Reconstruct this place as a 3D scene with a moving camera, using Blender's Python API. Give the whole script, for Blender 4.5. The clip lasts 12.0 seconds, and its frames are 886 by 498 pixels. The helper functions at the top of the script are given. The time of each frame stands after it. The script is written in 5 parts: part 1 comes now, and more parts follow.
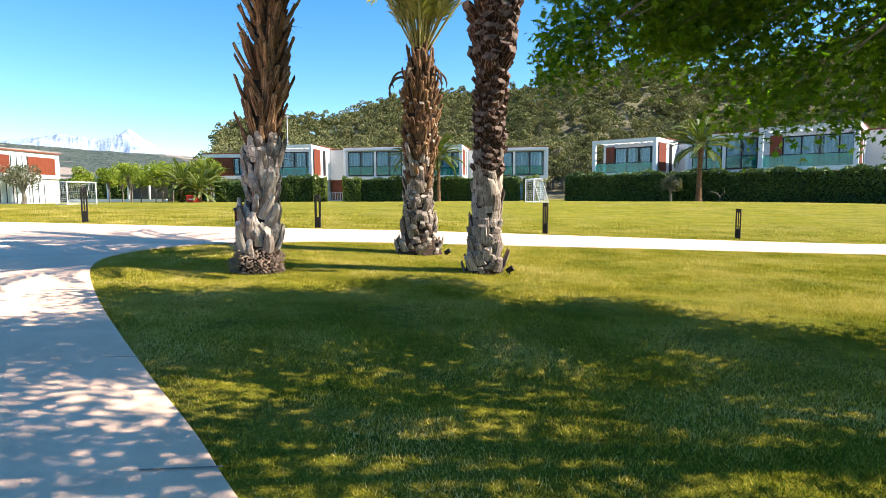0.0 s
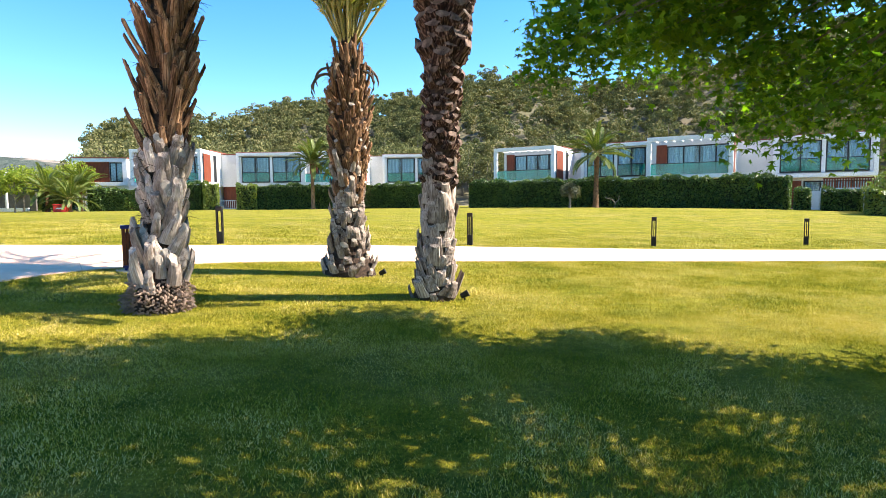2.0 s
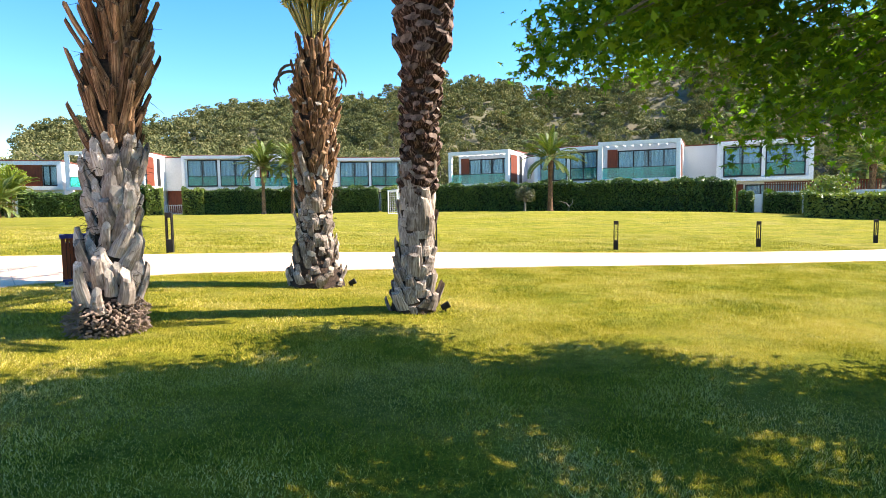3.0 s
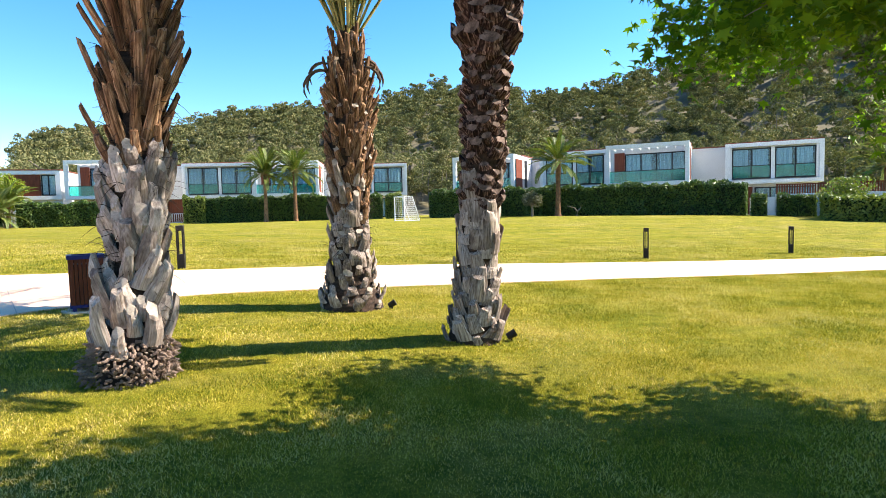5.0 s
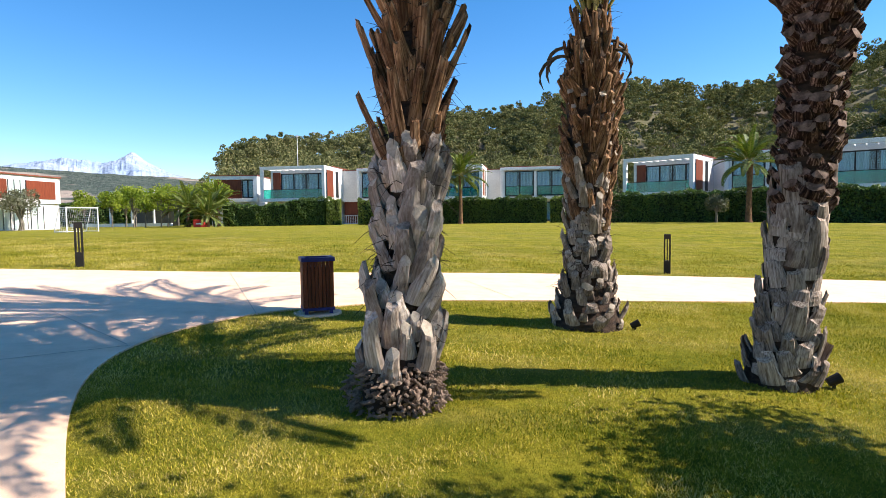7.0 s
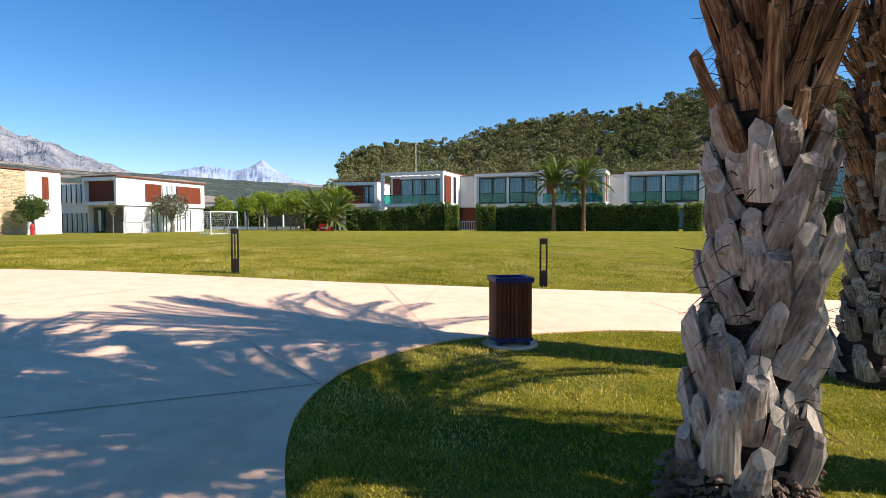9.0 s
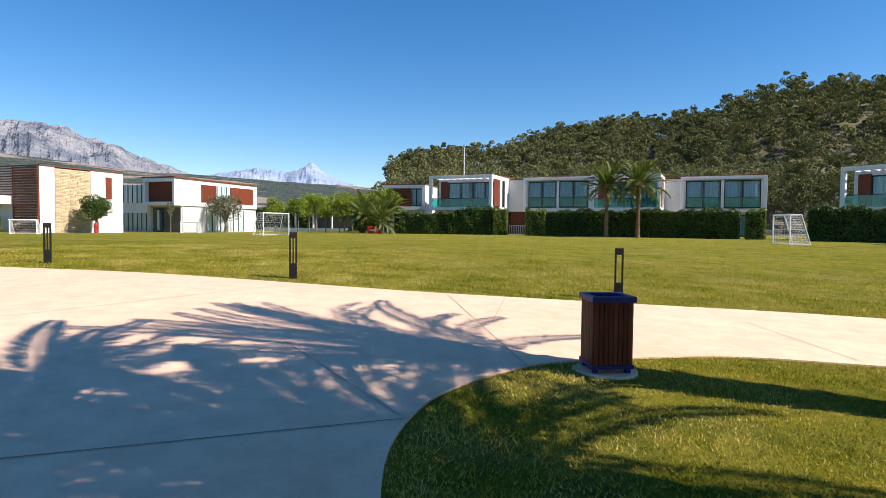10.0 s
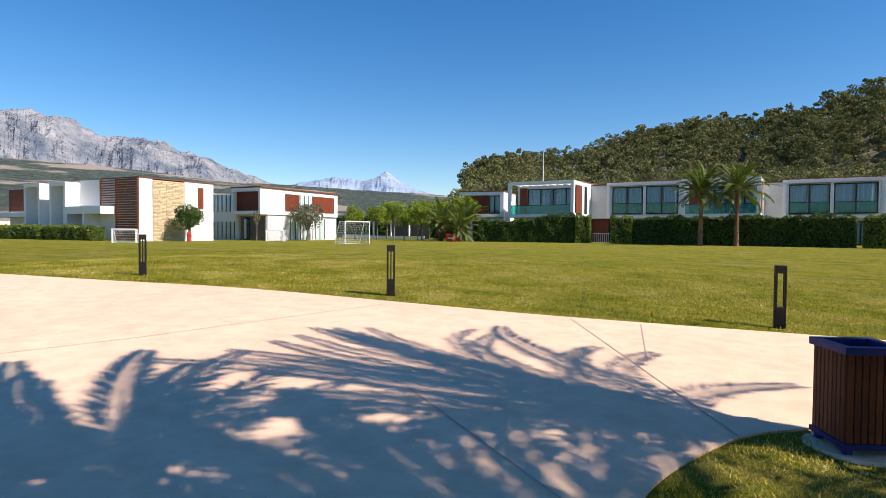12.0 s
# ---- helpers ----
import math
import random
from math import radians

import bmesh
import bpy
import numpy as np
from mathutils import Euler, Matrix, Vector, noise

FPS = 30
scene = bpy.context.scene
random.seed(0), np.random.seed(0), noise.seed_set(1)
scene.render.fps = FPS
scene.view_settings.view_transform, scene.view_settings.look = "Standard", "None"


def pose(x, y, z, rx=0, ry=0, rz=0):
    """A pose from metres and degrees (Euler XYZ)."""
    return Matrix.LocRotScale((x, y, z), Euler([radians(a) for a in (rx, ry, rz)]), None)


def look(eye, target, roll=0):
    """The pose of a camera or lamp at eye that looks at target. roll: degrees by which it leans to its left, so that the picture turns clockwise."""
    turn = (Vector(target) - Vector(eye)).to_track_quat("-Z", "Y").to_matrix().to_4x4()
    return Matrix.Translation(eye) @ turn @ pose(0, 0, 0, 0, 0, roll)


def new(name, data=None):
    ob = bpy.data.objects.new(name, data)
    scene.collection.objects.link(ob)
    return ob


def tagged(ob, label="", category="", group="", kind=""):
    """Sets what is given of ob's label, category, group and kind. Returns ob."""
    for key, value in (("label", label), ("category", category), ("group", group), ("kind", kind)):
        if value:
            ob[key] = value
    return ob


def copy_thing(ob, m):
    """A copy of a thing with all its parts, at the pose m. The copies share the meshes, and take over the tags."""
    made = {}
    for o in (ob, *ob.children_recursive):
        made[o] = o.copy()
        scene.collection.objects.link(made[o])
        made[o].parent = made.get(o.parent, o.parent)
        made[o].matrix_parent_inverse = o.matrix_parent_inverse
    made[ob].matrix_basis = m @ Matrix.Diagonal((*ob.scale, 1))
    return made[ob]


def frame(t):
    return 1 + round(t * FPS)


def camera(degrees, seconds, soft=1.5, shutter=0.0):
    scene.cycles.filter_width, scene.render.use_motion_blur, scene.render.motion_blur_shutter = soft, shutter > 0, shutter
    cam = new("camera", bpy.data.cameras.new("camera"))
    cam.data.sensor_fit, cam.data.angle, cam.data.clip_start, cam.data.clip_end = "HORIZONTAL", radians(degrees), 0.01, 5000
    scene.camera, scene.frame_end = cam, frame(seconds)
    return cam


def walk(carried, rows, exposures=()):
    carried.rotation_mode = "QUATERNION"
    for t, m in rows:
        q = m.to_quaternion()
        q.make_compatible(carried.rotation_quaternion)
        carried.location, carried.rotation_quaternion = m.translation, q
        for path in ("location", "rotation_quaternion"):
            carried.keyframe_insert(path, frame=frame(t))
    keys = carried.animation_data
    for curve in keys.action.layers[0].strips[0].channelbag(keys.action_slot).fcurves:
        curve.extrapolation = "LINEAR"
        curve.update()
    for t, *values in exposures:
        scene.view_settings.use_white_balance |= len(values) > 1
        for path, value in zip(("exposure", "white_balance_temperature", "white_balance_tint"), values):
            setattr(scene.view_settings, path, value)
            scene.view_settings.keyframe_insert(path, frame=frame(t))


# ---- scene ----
cam = camera(75.5, 12.0, soft=0.6)
PATH = [
    (0, (0.447, 0.297, 1.185), (0.272, 2.281, 1.006), -0.3),
    (0.5, (0.143, 0.641, 1.246), (0.02, 2.629, 1.065), -0.4),
    (1, (-0.046, 0.966, 1.27), (-0.075, 2.957, 1.088), -0.4),
    (1.5, (-0.155, 1.283, 1.291), (-0.083, 3.274, 1.12), -0.7),
    (2, (-0.323, 1.568, 1.327), (-0.145, 3.554, 1.166), -0.6),
    (2.5, (-0.474, 1.835, 1.333), (-0.2, 3.81, 1.181), -0.7),
    (4.3, (-1.056, 2.851, 1.46), (-0.648, 4.804, 1.312), -0.9),
    (4.5, (-1.103, 2.968, 1.448), (-0.708, 4.924, 1.308), -1.2),
    (5, (-1.239, 3.232, 1.491), (-0.891, 5.197, 1.358), -1.4),
    (5.5, (-1.422, 3.46, 1.484), (-1.158, 5.438, 1.354), -1.5),
    (6, (-1.684, 3.698, 1.503), (-1.542, 5.688, 1.376), -1.5),
    (6.5, (-2.023, 4.014, 1.514), (-2.039, 6.01, 1.391), -1.2),
    (7, (-2.351, 4.307, 1.528), (-2.532, 6.296, 1.417), -0.8),
    (7.5, (-2.756, 4.619, 1.552), (-3.061, 6.593, 1.448), -0.5),
    (7.7, (-2.907, 4.756, 1.522), (-3.25, 6.724, 1.425), -0.5),
    (9.5, (-4.092, 5.723, 1.666), (-4.715, 7.621, 1.58), 0.2),
    (10, (-4.411, 5.989, 1.689), (-5.108, 7.862, 1.611), 0.6),
    (10.5, (-4.712, 6.205, 1.706), (-5.481, 8.05, 1.635), 0.4),
    (11, (-4.99, 6.46, 1.708), (-5.825, 8.276, 1.638), 0.4),
    (11.5, (-5.295, 6.75, 1.749), (-6.187, 8.539, 1.685), 0.4),
    (12, (-5.662, 6.974, 1.787), (-6.591, 8.744, 1.731), 0.5),
]
walk(cam, [(t, look(eye, target, roll)) for t, eye, target, roll in PATH],
     [(0, 1.50, 6700, 11), (2.5, 1.90, 6700, 12), (4.5, 1.82, 6700, 12), (5.5, 1.67, 6700, 12), (6.5, 1.31, 6600, 12),
      (7.5, 0.98, 6600, 13), (9.5, 0.70, 6550, 14), (12, 0.58, 6550, 14)])

# ---- sky, sun ----
SUN_EL, SUN_AZ = 43.0, 89.0          # degrees; azimuth clockwise from +y
sun_way = Vector((math.sin(radians(SUN_AZ)) * math.cos(radians(SUN_EL)),
                  math.cos(radians(SUN_AZ)) * math.cos(radians(SUN_EL)), math.sin(radians(SUN_EL))))
world = bpy.data.worlds.new("world")
scene.world = world
world.use_nodes = True
wn = world.node_tree
sky = wn.nodes.new("ShaderNodeTexSky")
sky.sky_type = "NISHITA"
sky.sun_disc = False
sky.sun_elevation, sky.sun_rotation = radians(SUN_EL), radians(SUN_AZ)
sky.air_density, sky.dust_density, sky.ozone_density = 1.0, 0.1, 4.0
bg = wn.nodes["Background"]
bg.inputs["Strength"].default_value = 0.097
deep = wn.nodes.new("ShaderNodeHueSaturation")
deep.inputs["Hue"].default_value = 0.501
deep.inputs["Saturation"].default_value = 1.31
wn.links.new(sky.outputs[0], deep.inputs["Color"])
wn.links.new(deep.outputs[0], bg.inputs[0])
sun_data = bpy.data.lights.new("sun", "SUN")
sun_data.energy, sun_data.angle, sun_data.color = 5.0, radians(0.4), (1.0, 0.93, 0.82)
sun = new("sun", sun_data)
sun.matrix_world = look(sun_way * 60, (0, 0, 0))


# ---- ground shape ----
def gz(x, y):
    """Height of the ground: a near slope that falls to the right and a far lawn that is almost level."""
    near = -0.133 - 0.0438 * 18 * np.tanh(x / 18) + 0.00876 * np.clip(y, -20, 30)
    far = 0.72 - 0.25 * (1 + np.tanh((x - 32) / 9))
    s = np.clip((y - 22) / 26, 0, 1)
    s = s * s * (3 - 2 * s)
    return near * (1 - s) + far * s


def gzf(x, y):
    return float(gz(np.float64(x), np.float64(y)))


# ---- materials ----
def node_mat(name, rough=0.8, metal=0.0, spec=0.3):
    m = bpy.data.materials.new(name)
    m.use_nodes = True
    b = m.node_tree.nodes["Principled BSDF"]
    b.inputs["Roughness"].default_value = rough
    b.inputs["Metallic"].default_value = metal
    b.inputs["Specular IOR Level"].default_value = spec
    return m, m.node_tree, b


def noise_node(nt, scale, detail=4.0, rough=0.55, stretch=None, coords="Object"):
    tc = nt.nodes.new("ShaderNodeTexCoord")
    n = nt.nodes.new("ShaderNodeTexNoise")
    n.inputs["Scale"].default_value = scale
    n.inputs["Detail"].default_value = detail
    n.inputs["Roughness"].default_value = rough
    if stretch:
        mp = nt.nodes.new("ShaderNodeMapping")
        mp.inputs["Scale"].default_value = stretch
        nt.links.new(tc.outputs[coords], mp.inputs[0])
        nt.links.new(mp.outputs[0], n.inputs["Vector"])
    else:
        nt.links.new(tc.outputs[coords], n.inputs["Vector"])
    return n


def ramp(nt, fac, stops):
    r = nt.nodes.new("ShaderNodeValToRGB")
    e = r.color_ramp.elements
    while len(e) < len(stops):
        e.new(0.5)
    for k, (p, c) in zip(e, stops):
        k.position, k.color = p, (*c, 1)
    nt.links.new(fac, r.inputs[0])
    return r.outputs[0]


def mixc(nt, fac, a, b, mode="MIX"):
    m = nt.nodes.new("ShaderNodeMix")
    m.data_type, m.blend_type = "RGBA", mode
    if isinstance(fac, float):
        m.inputs[0].default_value = fac
    else:
        nt.links.new(fac, m.inputs[0])
    for s, v in ((6, a), (7, b)):
        if isinstance(v, tuple):
            m.inputs[s].default_value = (*v, 1)
        else:
            nt.links.new(v, m.inputs[s])
    return m.outputs[2]


def bump(nt, bsdf, height, strength, dist):
    b = nt.nodes.new("ShaderNodeBump")
    b.inputs["Strength"].default_value, b.inputs["Distance"].default_value = strength, dist
    nt.links.new(height, b.inputs["Height"])
    nt.links.new(b.outputs[0], bsdf.inputs["Normal"])


def surface(name, c1, c2, scale=3.0, fine=60.0, rough=0.8, metal=0.0, spec=0.3, relief=0.2, dist=0.004, stretch=None, vary=0.0):
    """Two colours mixed by a broad noise, dulled by a fine grain, with relief; vary: difference from piece to piece."""
    m, nt, b = node_mat(name, rough, metal, spec)
    big = noise_node(nt, scale, 5, 0.6, stretch)
    small = noise_node(nt, fine, 3, 0.6, stretch)
    col = ramp(nt, big.outputs[0], [(0.32, c1), (0.68, c2)])
    dark = ramp(nt, small.outputs[0], [(0.3, (0.72, 0.72, 0.72)), (0.65, (1.08, 1.08, 1.08))])
    col = mixc(nt, 0.8, col, dark, "MULTIPLY")
    if vary:
        info = nt.nodes.new("ShaderNodeObjectInfo")
        v = ramp(nt, info.outputs["Random"], [(0.0, (1 - vary,) * 3), (1.0, (1 + vary * 0.6,) * 3)])
        col = mixc(nt, 1.0, col, v, "MULTIPLY")
    nt.links.new(col, b.inputs["Base Color"])
    bump(nt, b, small.outputs[0], relief, dist)
    return m


def island_leaf(name, stops, rough=0.55, trans=0.35, spec=0.35, patch=(0.35, 1.1, -0.35), glow=(1.5, 1.6, 0.6)):
    """Foliage: a colour for each leaf, with light coming through."""
    m, nt, b = node_mat(name, rough, 0, spec)
    geo = nt.nodes.new("ShaderNodeNewGeometry")
    broad = noise_node(nt, patch[0], 4, 0.65)
    mix = nt.nodes.new("ShaderNodeMath")
    mix.operation = "MULTIPLY_ADD"
    nt.links.new(geo.outputs["Random Per Island"], mix.inputs[0])
    mix.inputs[1].default_value = 0.65
    half = nt.nodes.new("ShaderNodeMath")
    half.operation = "MULTIPLY_ADD"
    nt.links.new(broad.outputs[0], half.inputs[0])
    half.inputs[1].default_value, half.inputs[2].default_value = patch[1], patch[2]
    nt.links.new(half.outputs[0], mix.inputs[2])
    col = ramp(nt, mix.outputs[0], stops)
    nt.links.new(col, b.inputs["Base Color"])
    if trans:
        t = nt.nodes.new("ShaderNodeBsdfTranslucent")
        bright = mixc(nt, 1.0, col, glow, "MULTIPLY")
        nt.links.new(bright, t.inputs[0])
        mx = nt.nodes.new("ShaderNodeMixShader")
        mx.inputs[0].default_value = trans
        nt.links.new(b.outputs[0], mx.inputs[1])
        nt.links.new(t.outputs[0], mx.inputs[2])
        nt.links.new(mx.outputs[0], nt.nodes["Material Output"].inputs[0])
    return m


def boot_surface(name, c1, c2, c3, relief):
    """Old leaf stubs: long fibres, dark clefts, greyed tips; each piece differs."""
    m, nt, b = node_mat(name, 0.9, 0, 0.15)
    info = nt.nodes.new("ShaderNodeObjectInfo")
    tc = nt.nodes.new("ShaderNodeTexCoord")
    shift = nt.nodes.new("ShaderNodeVectorMath")
    shift.operation = "MULTIPLY_ADD"
    nt.links.new(info.outputs["Random"], shift.inputs[0])
    shift.inputs[1].default_value = (37, 19, 53)
    nt.links.new(tc.outputs["Object"], shift.inputs[2])

    def grain(scale, stretch, detail):
        mp = nt.nodes.new("ShaderNodeMapping")
        mp.inputs["Scale"].default_value = stretch
        n = nt.nodes.new("ShaderNodeTexNoise")
        n.inputs["Scale"].default_value, n.inputs["Detail"].default_value, n.inputs["Roughness"].default_value = scale, detail, 0.65
        nt.links.new(shift.outputs[0], mp.inputs[0])
        nt.links.new(mp.outputs[0], n.inputs["Vector"])
        return n
    fibre = grain(16, (4, 4, 0.3), 4)
    patch = grain(5, (1, 1, 0.6), 5)
    col = ramp(nt, fibre.outputs[0], [(0.34, c1), (0.5, c2), (0.68, c3)])
    tone = ramp(nt, patch.outputs[0], [(0.36, (0.34, 0.30, 0.28)), (0.5, (0.92, 0.91, 0.90)), (0.7, (1.15, 1.15, 1.15))])
    col = mixc(nt, 0.85, col, tone, "MULTIPLY")
    each_one = ramp(nt, info.outputs["Random"], [(0.0, (0.6, 0.56, 0.54)), (1.0, (1.25, 1.22, 1.2))])
    col = mixc(nt, 1.0, col, each_one, "MULTIPLY")
    nt.links.new(col, b.inputs["Base Color"])
    bump(nt, b, fibre.outputs[0], 1.0, relief)
    return m


def lawn_material():
    m, nt, b = node_mat("lawn_grass", 0.95, 0, 0.04)
    broad = noise_node(nt, 0.28, 5, 0.62)
    mid = noise_node(nt, 1.7, 5, 0.65)
    streak = noise_node(nt, 0.5, 4, 0.6, (0.35, 2.2, 1))
    fine = noise_node(nt, 42, 4, 0.7)
    tiny = noise_node(nt, 160, 2, 0.6)
    green = ramp(nt, mid.outputs[0], [(0.25, (0.135, 0.148, 0.014)), (0.55, (0.245, 0.225, 0.024)), (0.8, (0.335, 0.285, 0.038))])
    dry = ramp(nt, streak.outputs[0], [(0.45, (0, 0, 0)), (0.75, (0.75, 0.75, 0.75))])
    col = mixc(nt, dry, green, (0.300, 0.245, 0.070))
    straw = ramp(nt, broad.outputs[0], [(0.52, (0, 0, 0)), (0.72, (0.7, 0.7, 0.7))])
    col = mixc(nt, straw, col, (0.330, 0.262, 0.095))
    grain = ramp(nt, fine.outputs[0], [(0.3, (0.45, 0.5, 0.4)), (0.62, (1.15, 1.15, 1.1))])
    col = mixc(nt, 0.85, col, grain, "MULTIPLY")
    worn = noise_node(nt, 0.9, 6, 0.7, (0.6, 1.5, 1))
    patchy = ramp(nt, worn.outputs[0], [(0.36, (0.66, 0.74, 0.62)), (0.52, (1.0, 1.0, 1.0)), (0.68, (1.16, 1.02, 1.0))])
    col = mixc(nt, 0.9, col, patchy, "MULTIPLY")
    tuft = noise_node(nt, 5.5, 4, 0.7)
    mott = ramp(nt, tuft.outputs[0], [(0.32, (0.62, 0.68, 0.6)), (0.66, (1.18, 1.14, 1.1))])
    col = mixc(nt, 0.9, col, mott, "MULTIPLY")
    nt.links.new(col, b.inputs["Base Color"])
    add = nt.nodes.new("ShaderNodeMath")
    nt.links.new(fine.outputs[0], add.inputs[0])
    nt.links.new(tiny.outputs[0], add.inputs[1])
    bump(nt, b, add.outputs[0], 0.9, 0.03)
    return m


def concrete_material():
    m, nt, b = node_mat("pale_concrete", 0.78, 0, 0.3)
    broad = noise_node(nt, 0.35, 5, 0.6)
    mid = noise_node(nt, 3.0, 6, 0.65)
    fine = noise_node(nt, 120, 3, 0.6)
    col = ramp(nt, broad.outputs[0], [(0.3, (0.76, 0.49, 0.33)), (0.7, (0.82, 0.57, 0.40))])
    blotch = ramp(nt, mid.outputs[0], [(0.35, (0.86, 0.85, 0.84)), (0.6, (1.03, 1.03, 1.03))])
    col = mixc(nt, 0.9, col, blotch, "MULTIPLY")
    grain = ramp(nt, fine.outputs[0], [(0.3, (0.88, 0.88, 0.88)), (0.6, (1.04, 1.04, 1.04))])
    col = mixc(nt, 0.8, col, grain, "MULTIPLY")
    nt.links.new(col, b.inputs["Base Color"])
    bump(nt, b, fine.outputs[0], 0.25, 0.002)
    return m


def ridge_material():
    m, nt, b = node_mat("wooded_ridge", 0.95, 0, 0.1)
    woods = noise_node(nt, 0.10, 6, 0.75)
    cliff = noise_node(nt, 0.010, 5, 0.6, (0.5, 0.5, 5.0))
    col = ramp(nt, woods.outputs[0], [(0.36, (0.020, 0.040, 0.036)), (0.64, (0.115, 0.130, 0.105))])
    bare = ramp(nt, cliff.outputs[0], [(0.54, (0, 0, 0)), (0.60, (0.9, 0.9, 0.9))])
    col = mixc(nt, bare, col, (0.36, 0.29, 0.24))
    nt.links.new(col, b.inputs["Base Color"])
    bump(nt, b, woods.outputs[0], 0.8, 8)
    return m


def glass_material():
    m, nt, b = node_mat("window_glass", 0.03, 0, 0.6)
    b.inputs["Base Color"].default_value = (0.50, 0.74, 0.84, 1)
    b.inputs["Transmission Weight"].default_value = 0.92
    b.inputs["IOR"].default_value = 1.45
    return m


def rail_glass_material():
    m, nt, b = node_mat("balustrade_glass", 0.05, 0, 0.5)
    b.inputs["Base Color"].default_value = (0.03, 0.48, 0.42, 1)
    b.inputs["Transmission Weight"].default_value = 0.8
    return m


def curtained_glass_material():
    """Panes with a pale drawn curtain painted on, the shade of its pleats as upright stripes."""
    m, nt, b = node_mat("curtained_glass", 0.08, 0, 0.5)
    fold_shade = noise_node(nt, 1.6, 3, 0.5, (7, 7, 0.15))
    nt.links.new(ramp(nt, fold_shade.outputs[0], [(0.3, (0.30, 0.40, 0.40)), (0.5, (0.50, 0.58, 0.56)), (0.7, (0.62, 0.68, 0.66))]), b.inputs["Base Color"])
    return m


M_LAWN = lawn_material()
M_CONC = concrete_material()
M_GLASS = glass_material()
M_RAIL = rail_glass_material()
M_DRAWN = curtained_glass_material()
M_WHITE = surface("white_render", (0.76, 0.75, 0.74), (0.82, 0.81, 0.80), 0.5, 14, 0.85, relief=0.12)
# White render with recess shade greyed into it; also serves the pale stone.
M_OFF = surface("greyed_render", (0.60, 0.58, 0.57), (0.68, 0.66, 0.65), 0.5, 14, 0.85, relief=0.12)
M_ROOF = surface("roof_edge", (0.16, 0.045, 0.03), (0.24, 0.08, 0.05), 1.0, 12, 0.8)
M_DARK = surface("dark_aluminium", (0.012, 0.013, 0.015), (0.022, 0.023, 0.026), 2, 40, 0.5, 0.3)
M_REDWOOD = surface("red_timber_cladding", (0.125, 0.026, 0.012), (0.21, 0.050, 0.020), 1.5, 20, 0.6, stretch=(6, 6, 0.6), vary=0.2)
M_CURTAIN = surface("curtain", (0.36, 0.40, 0.42), (0.50, 0.54, 0.56), 1.2, 5, 0.9, stretch=(6, 6, 0.3))
# Dark colour that stands in for shade in rooms and openings.
M_SHADE = surface("shade_brown", (0.10, 0.09, 0.08), (0.17, 0.15, 0.13), 0.6, 5, 0.9)
M_STONE = surface("sandstone", (0.54, 0.40, 0.24), (0.66, 0.52, 0.33), 1.6, 18, 0.9, relief=0.5, dist=0.02, vary=0.28)
M_BOLL = surface("bollard_paint", (0.010, 0.009, 0.008), (0.020, 0.018, 0.016), 6, 120, 0.55, 0.2)
M_GOAL = surface("goal_paint", (0.76, 0.76, 0.76), (0.82, 0.82, 0.82), 4, 80, 0.5)
M_NET = surface("goal_net", (0.62, 0.62, 0.62), (0.74, 0.74, 0.74), 4, 80, 0.8)
M_SLAT = surface("bin_timber", (0.10, 0.026, 0.012), (0.22, 0.065, 0.027), 5, 60, 0.6, stretch=(3, 3, 0.4), spec=0.15, vary=0.3)
M_BLUE = surface("blue_metal", (0.010, 0.013, 0.095), (0.017, 0.022, 0.15), 6, 90, 0.5, 0.1, 0.3)
M_BOOT_G = boot_surface("weathered_boot", (0.24, 0.19, 0.155), (0.40, 0.345, 0.30), (0.58, 0.515, 0.46), 0.005)
M_BOOT_P = boot_surface("grey_brown_boot", (0.13, 0.095, 0.07), (0.32, 0.265, 0.225), (0.52, 0.45, 0.39), 0.006)
M_BOOT_B = boot_surface("brown_boot", (0.055, 0.028, 0.014), (0.21, 0.115, 0.060), (0.44, 0.29, 0.175), 0.006)
M_BOOT_D = boot_surface("dark_red_boot", (0.010, 0.005, 0.004), (0.055, 0.028, 0.021), (0.36, 0.24, 0.19), 0.008)
M_CORE = surface("fibrous_trunk", (0.022, 0.013, 0.009), (0.085, 0.052, 0.034), 9, 70, 0.95, relief=0.9, dist=0.02, stretch=(1, 1, 3))
M_ROOT = surface("root_mass", (0.22, 0.14, 0.10), (0.58, 0.42, 0.32), 14, 60, 0.95, relief=0.9, dist=0.02, vary=0.3)
M_FROND = island_leaf("palm_leaflet", [(0.1, (0.045, 0.085, 0.018)), (0.5, (0.115, 0.165, 0.035)), (0.9, (0.22, 0.235, 0.065))], 0.5, 0.25)
M_FROND_Y = island_leaf("young_palm_leaflet", [(0.1, (0.13, 0.17, 0.035)), (0.5, (0.27, 0.27, 0.075)), (0.9, (0.42, 0.36, 0.14))], 0.5, 0.3)
M_DEAD = surface("dead_frond", (0.05, 0.035, 0.022), (0.14, 0.10, 0.065), 5, 40, 0.9, vary=0.3)
M_RACHIS = surface("frond_stem", (0.24, 0.22, 0.06), (0.36, 0.30, 0.10), 4, 40, 0.6)
M_MAPLE = island_leaf("plane_leaf", [(0.05, (0.022, 0.062, 0.006)), (0.5, (0.070, 0.160, 0.012)), (0.95, (0.19, 0.29, 0.020))], 0.5, 0.5, 0.2, glow=(1.8, 1.85, 0.55))
M_BARK = surface("grey_bark", (0.10, 0.085, 0.065), (0.24, 0.21, 0.17), 6, 50, 0.9, relief=0.6, dist=0.01)
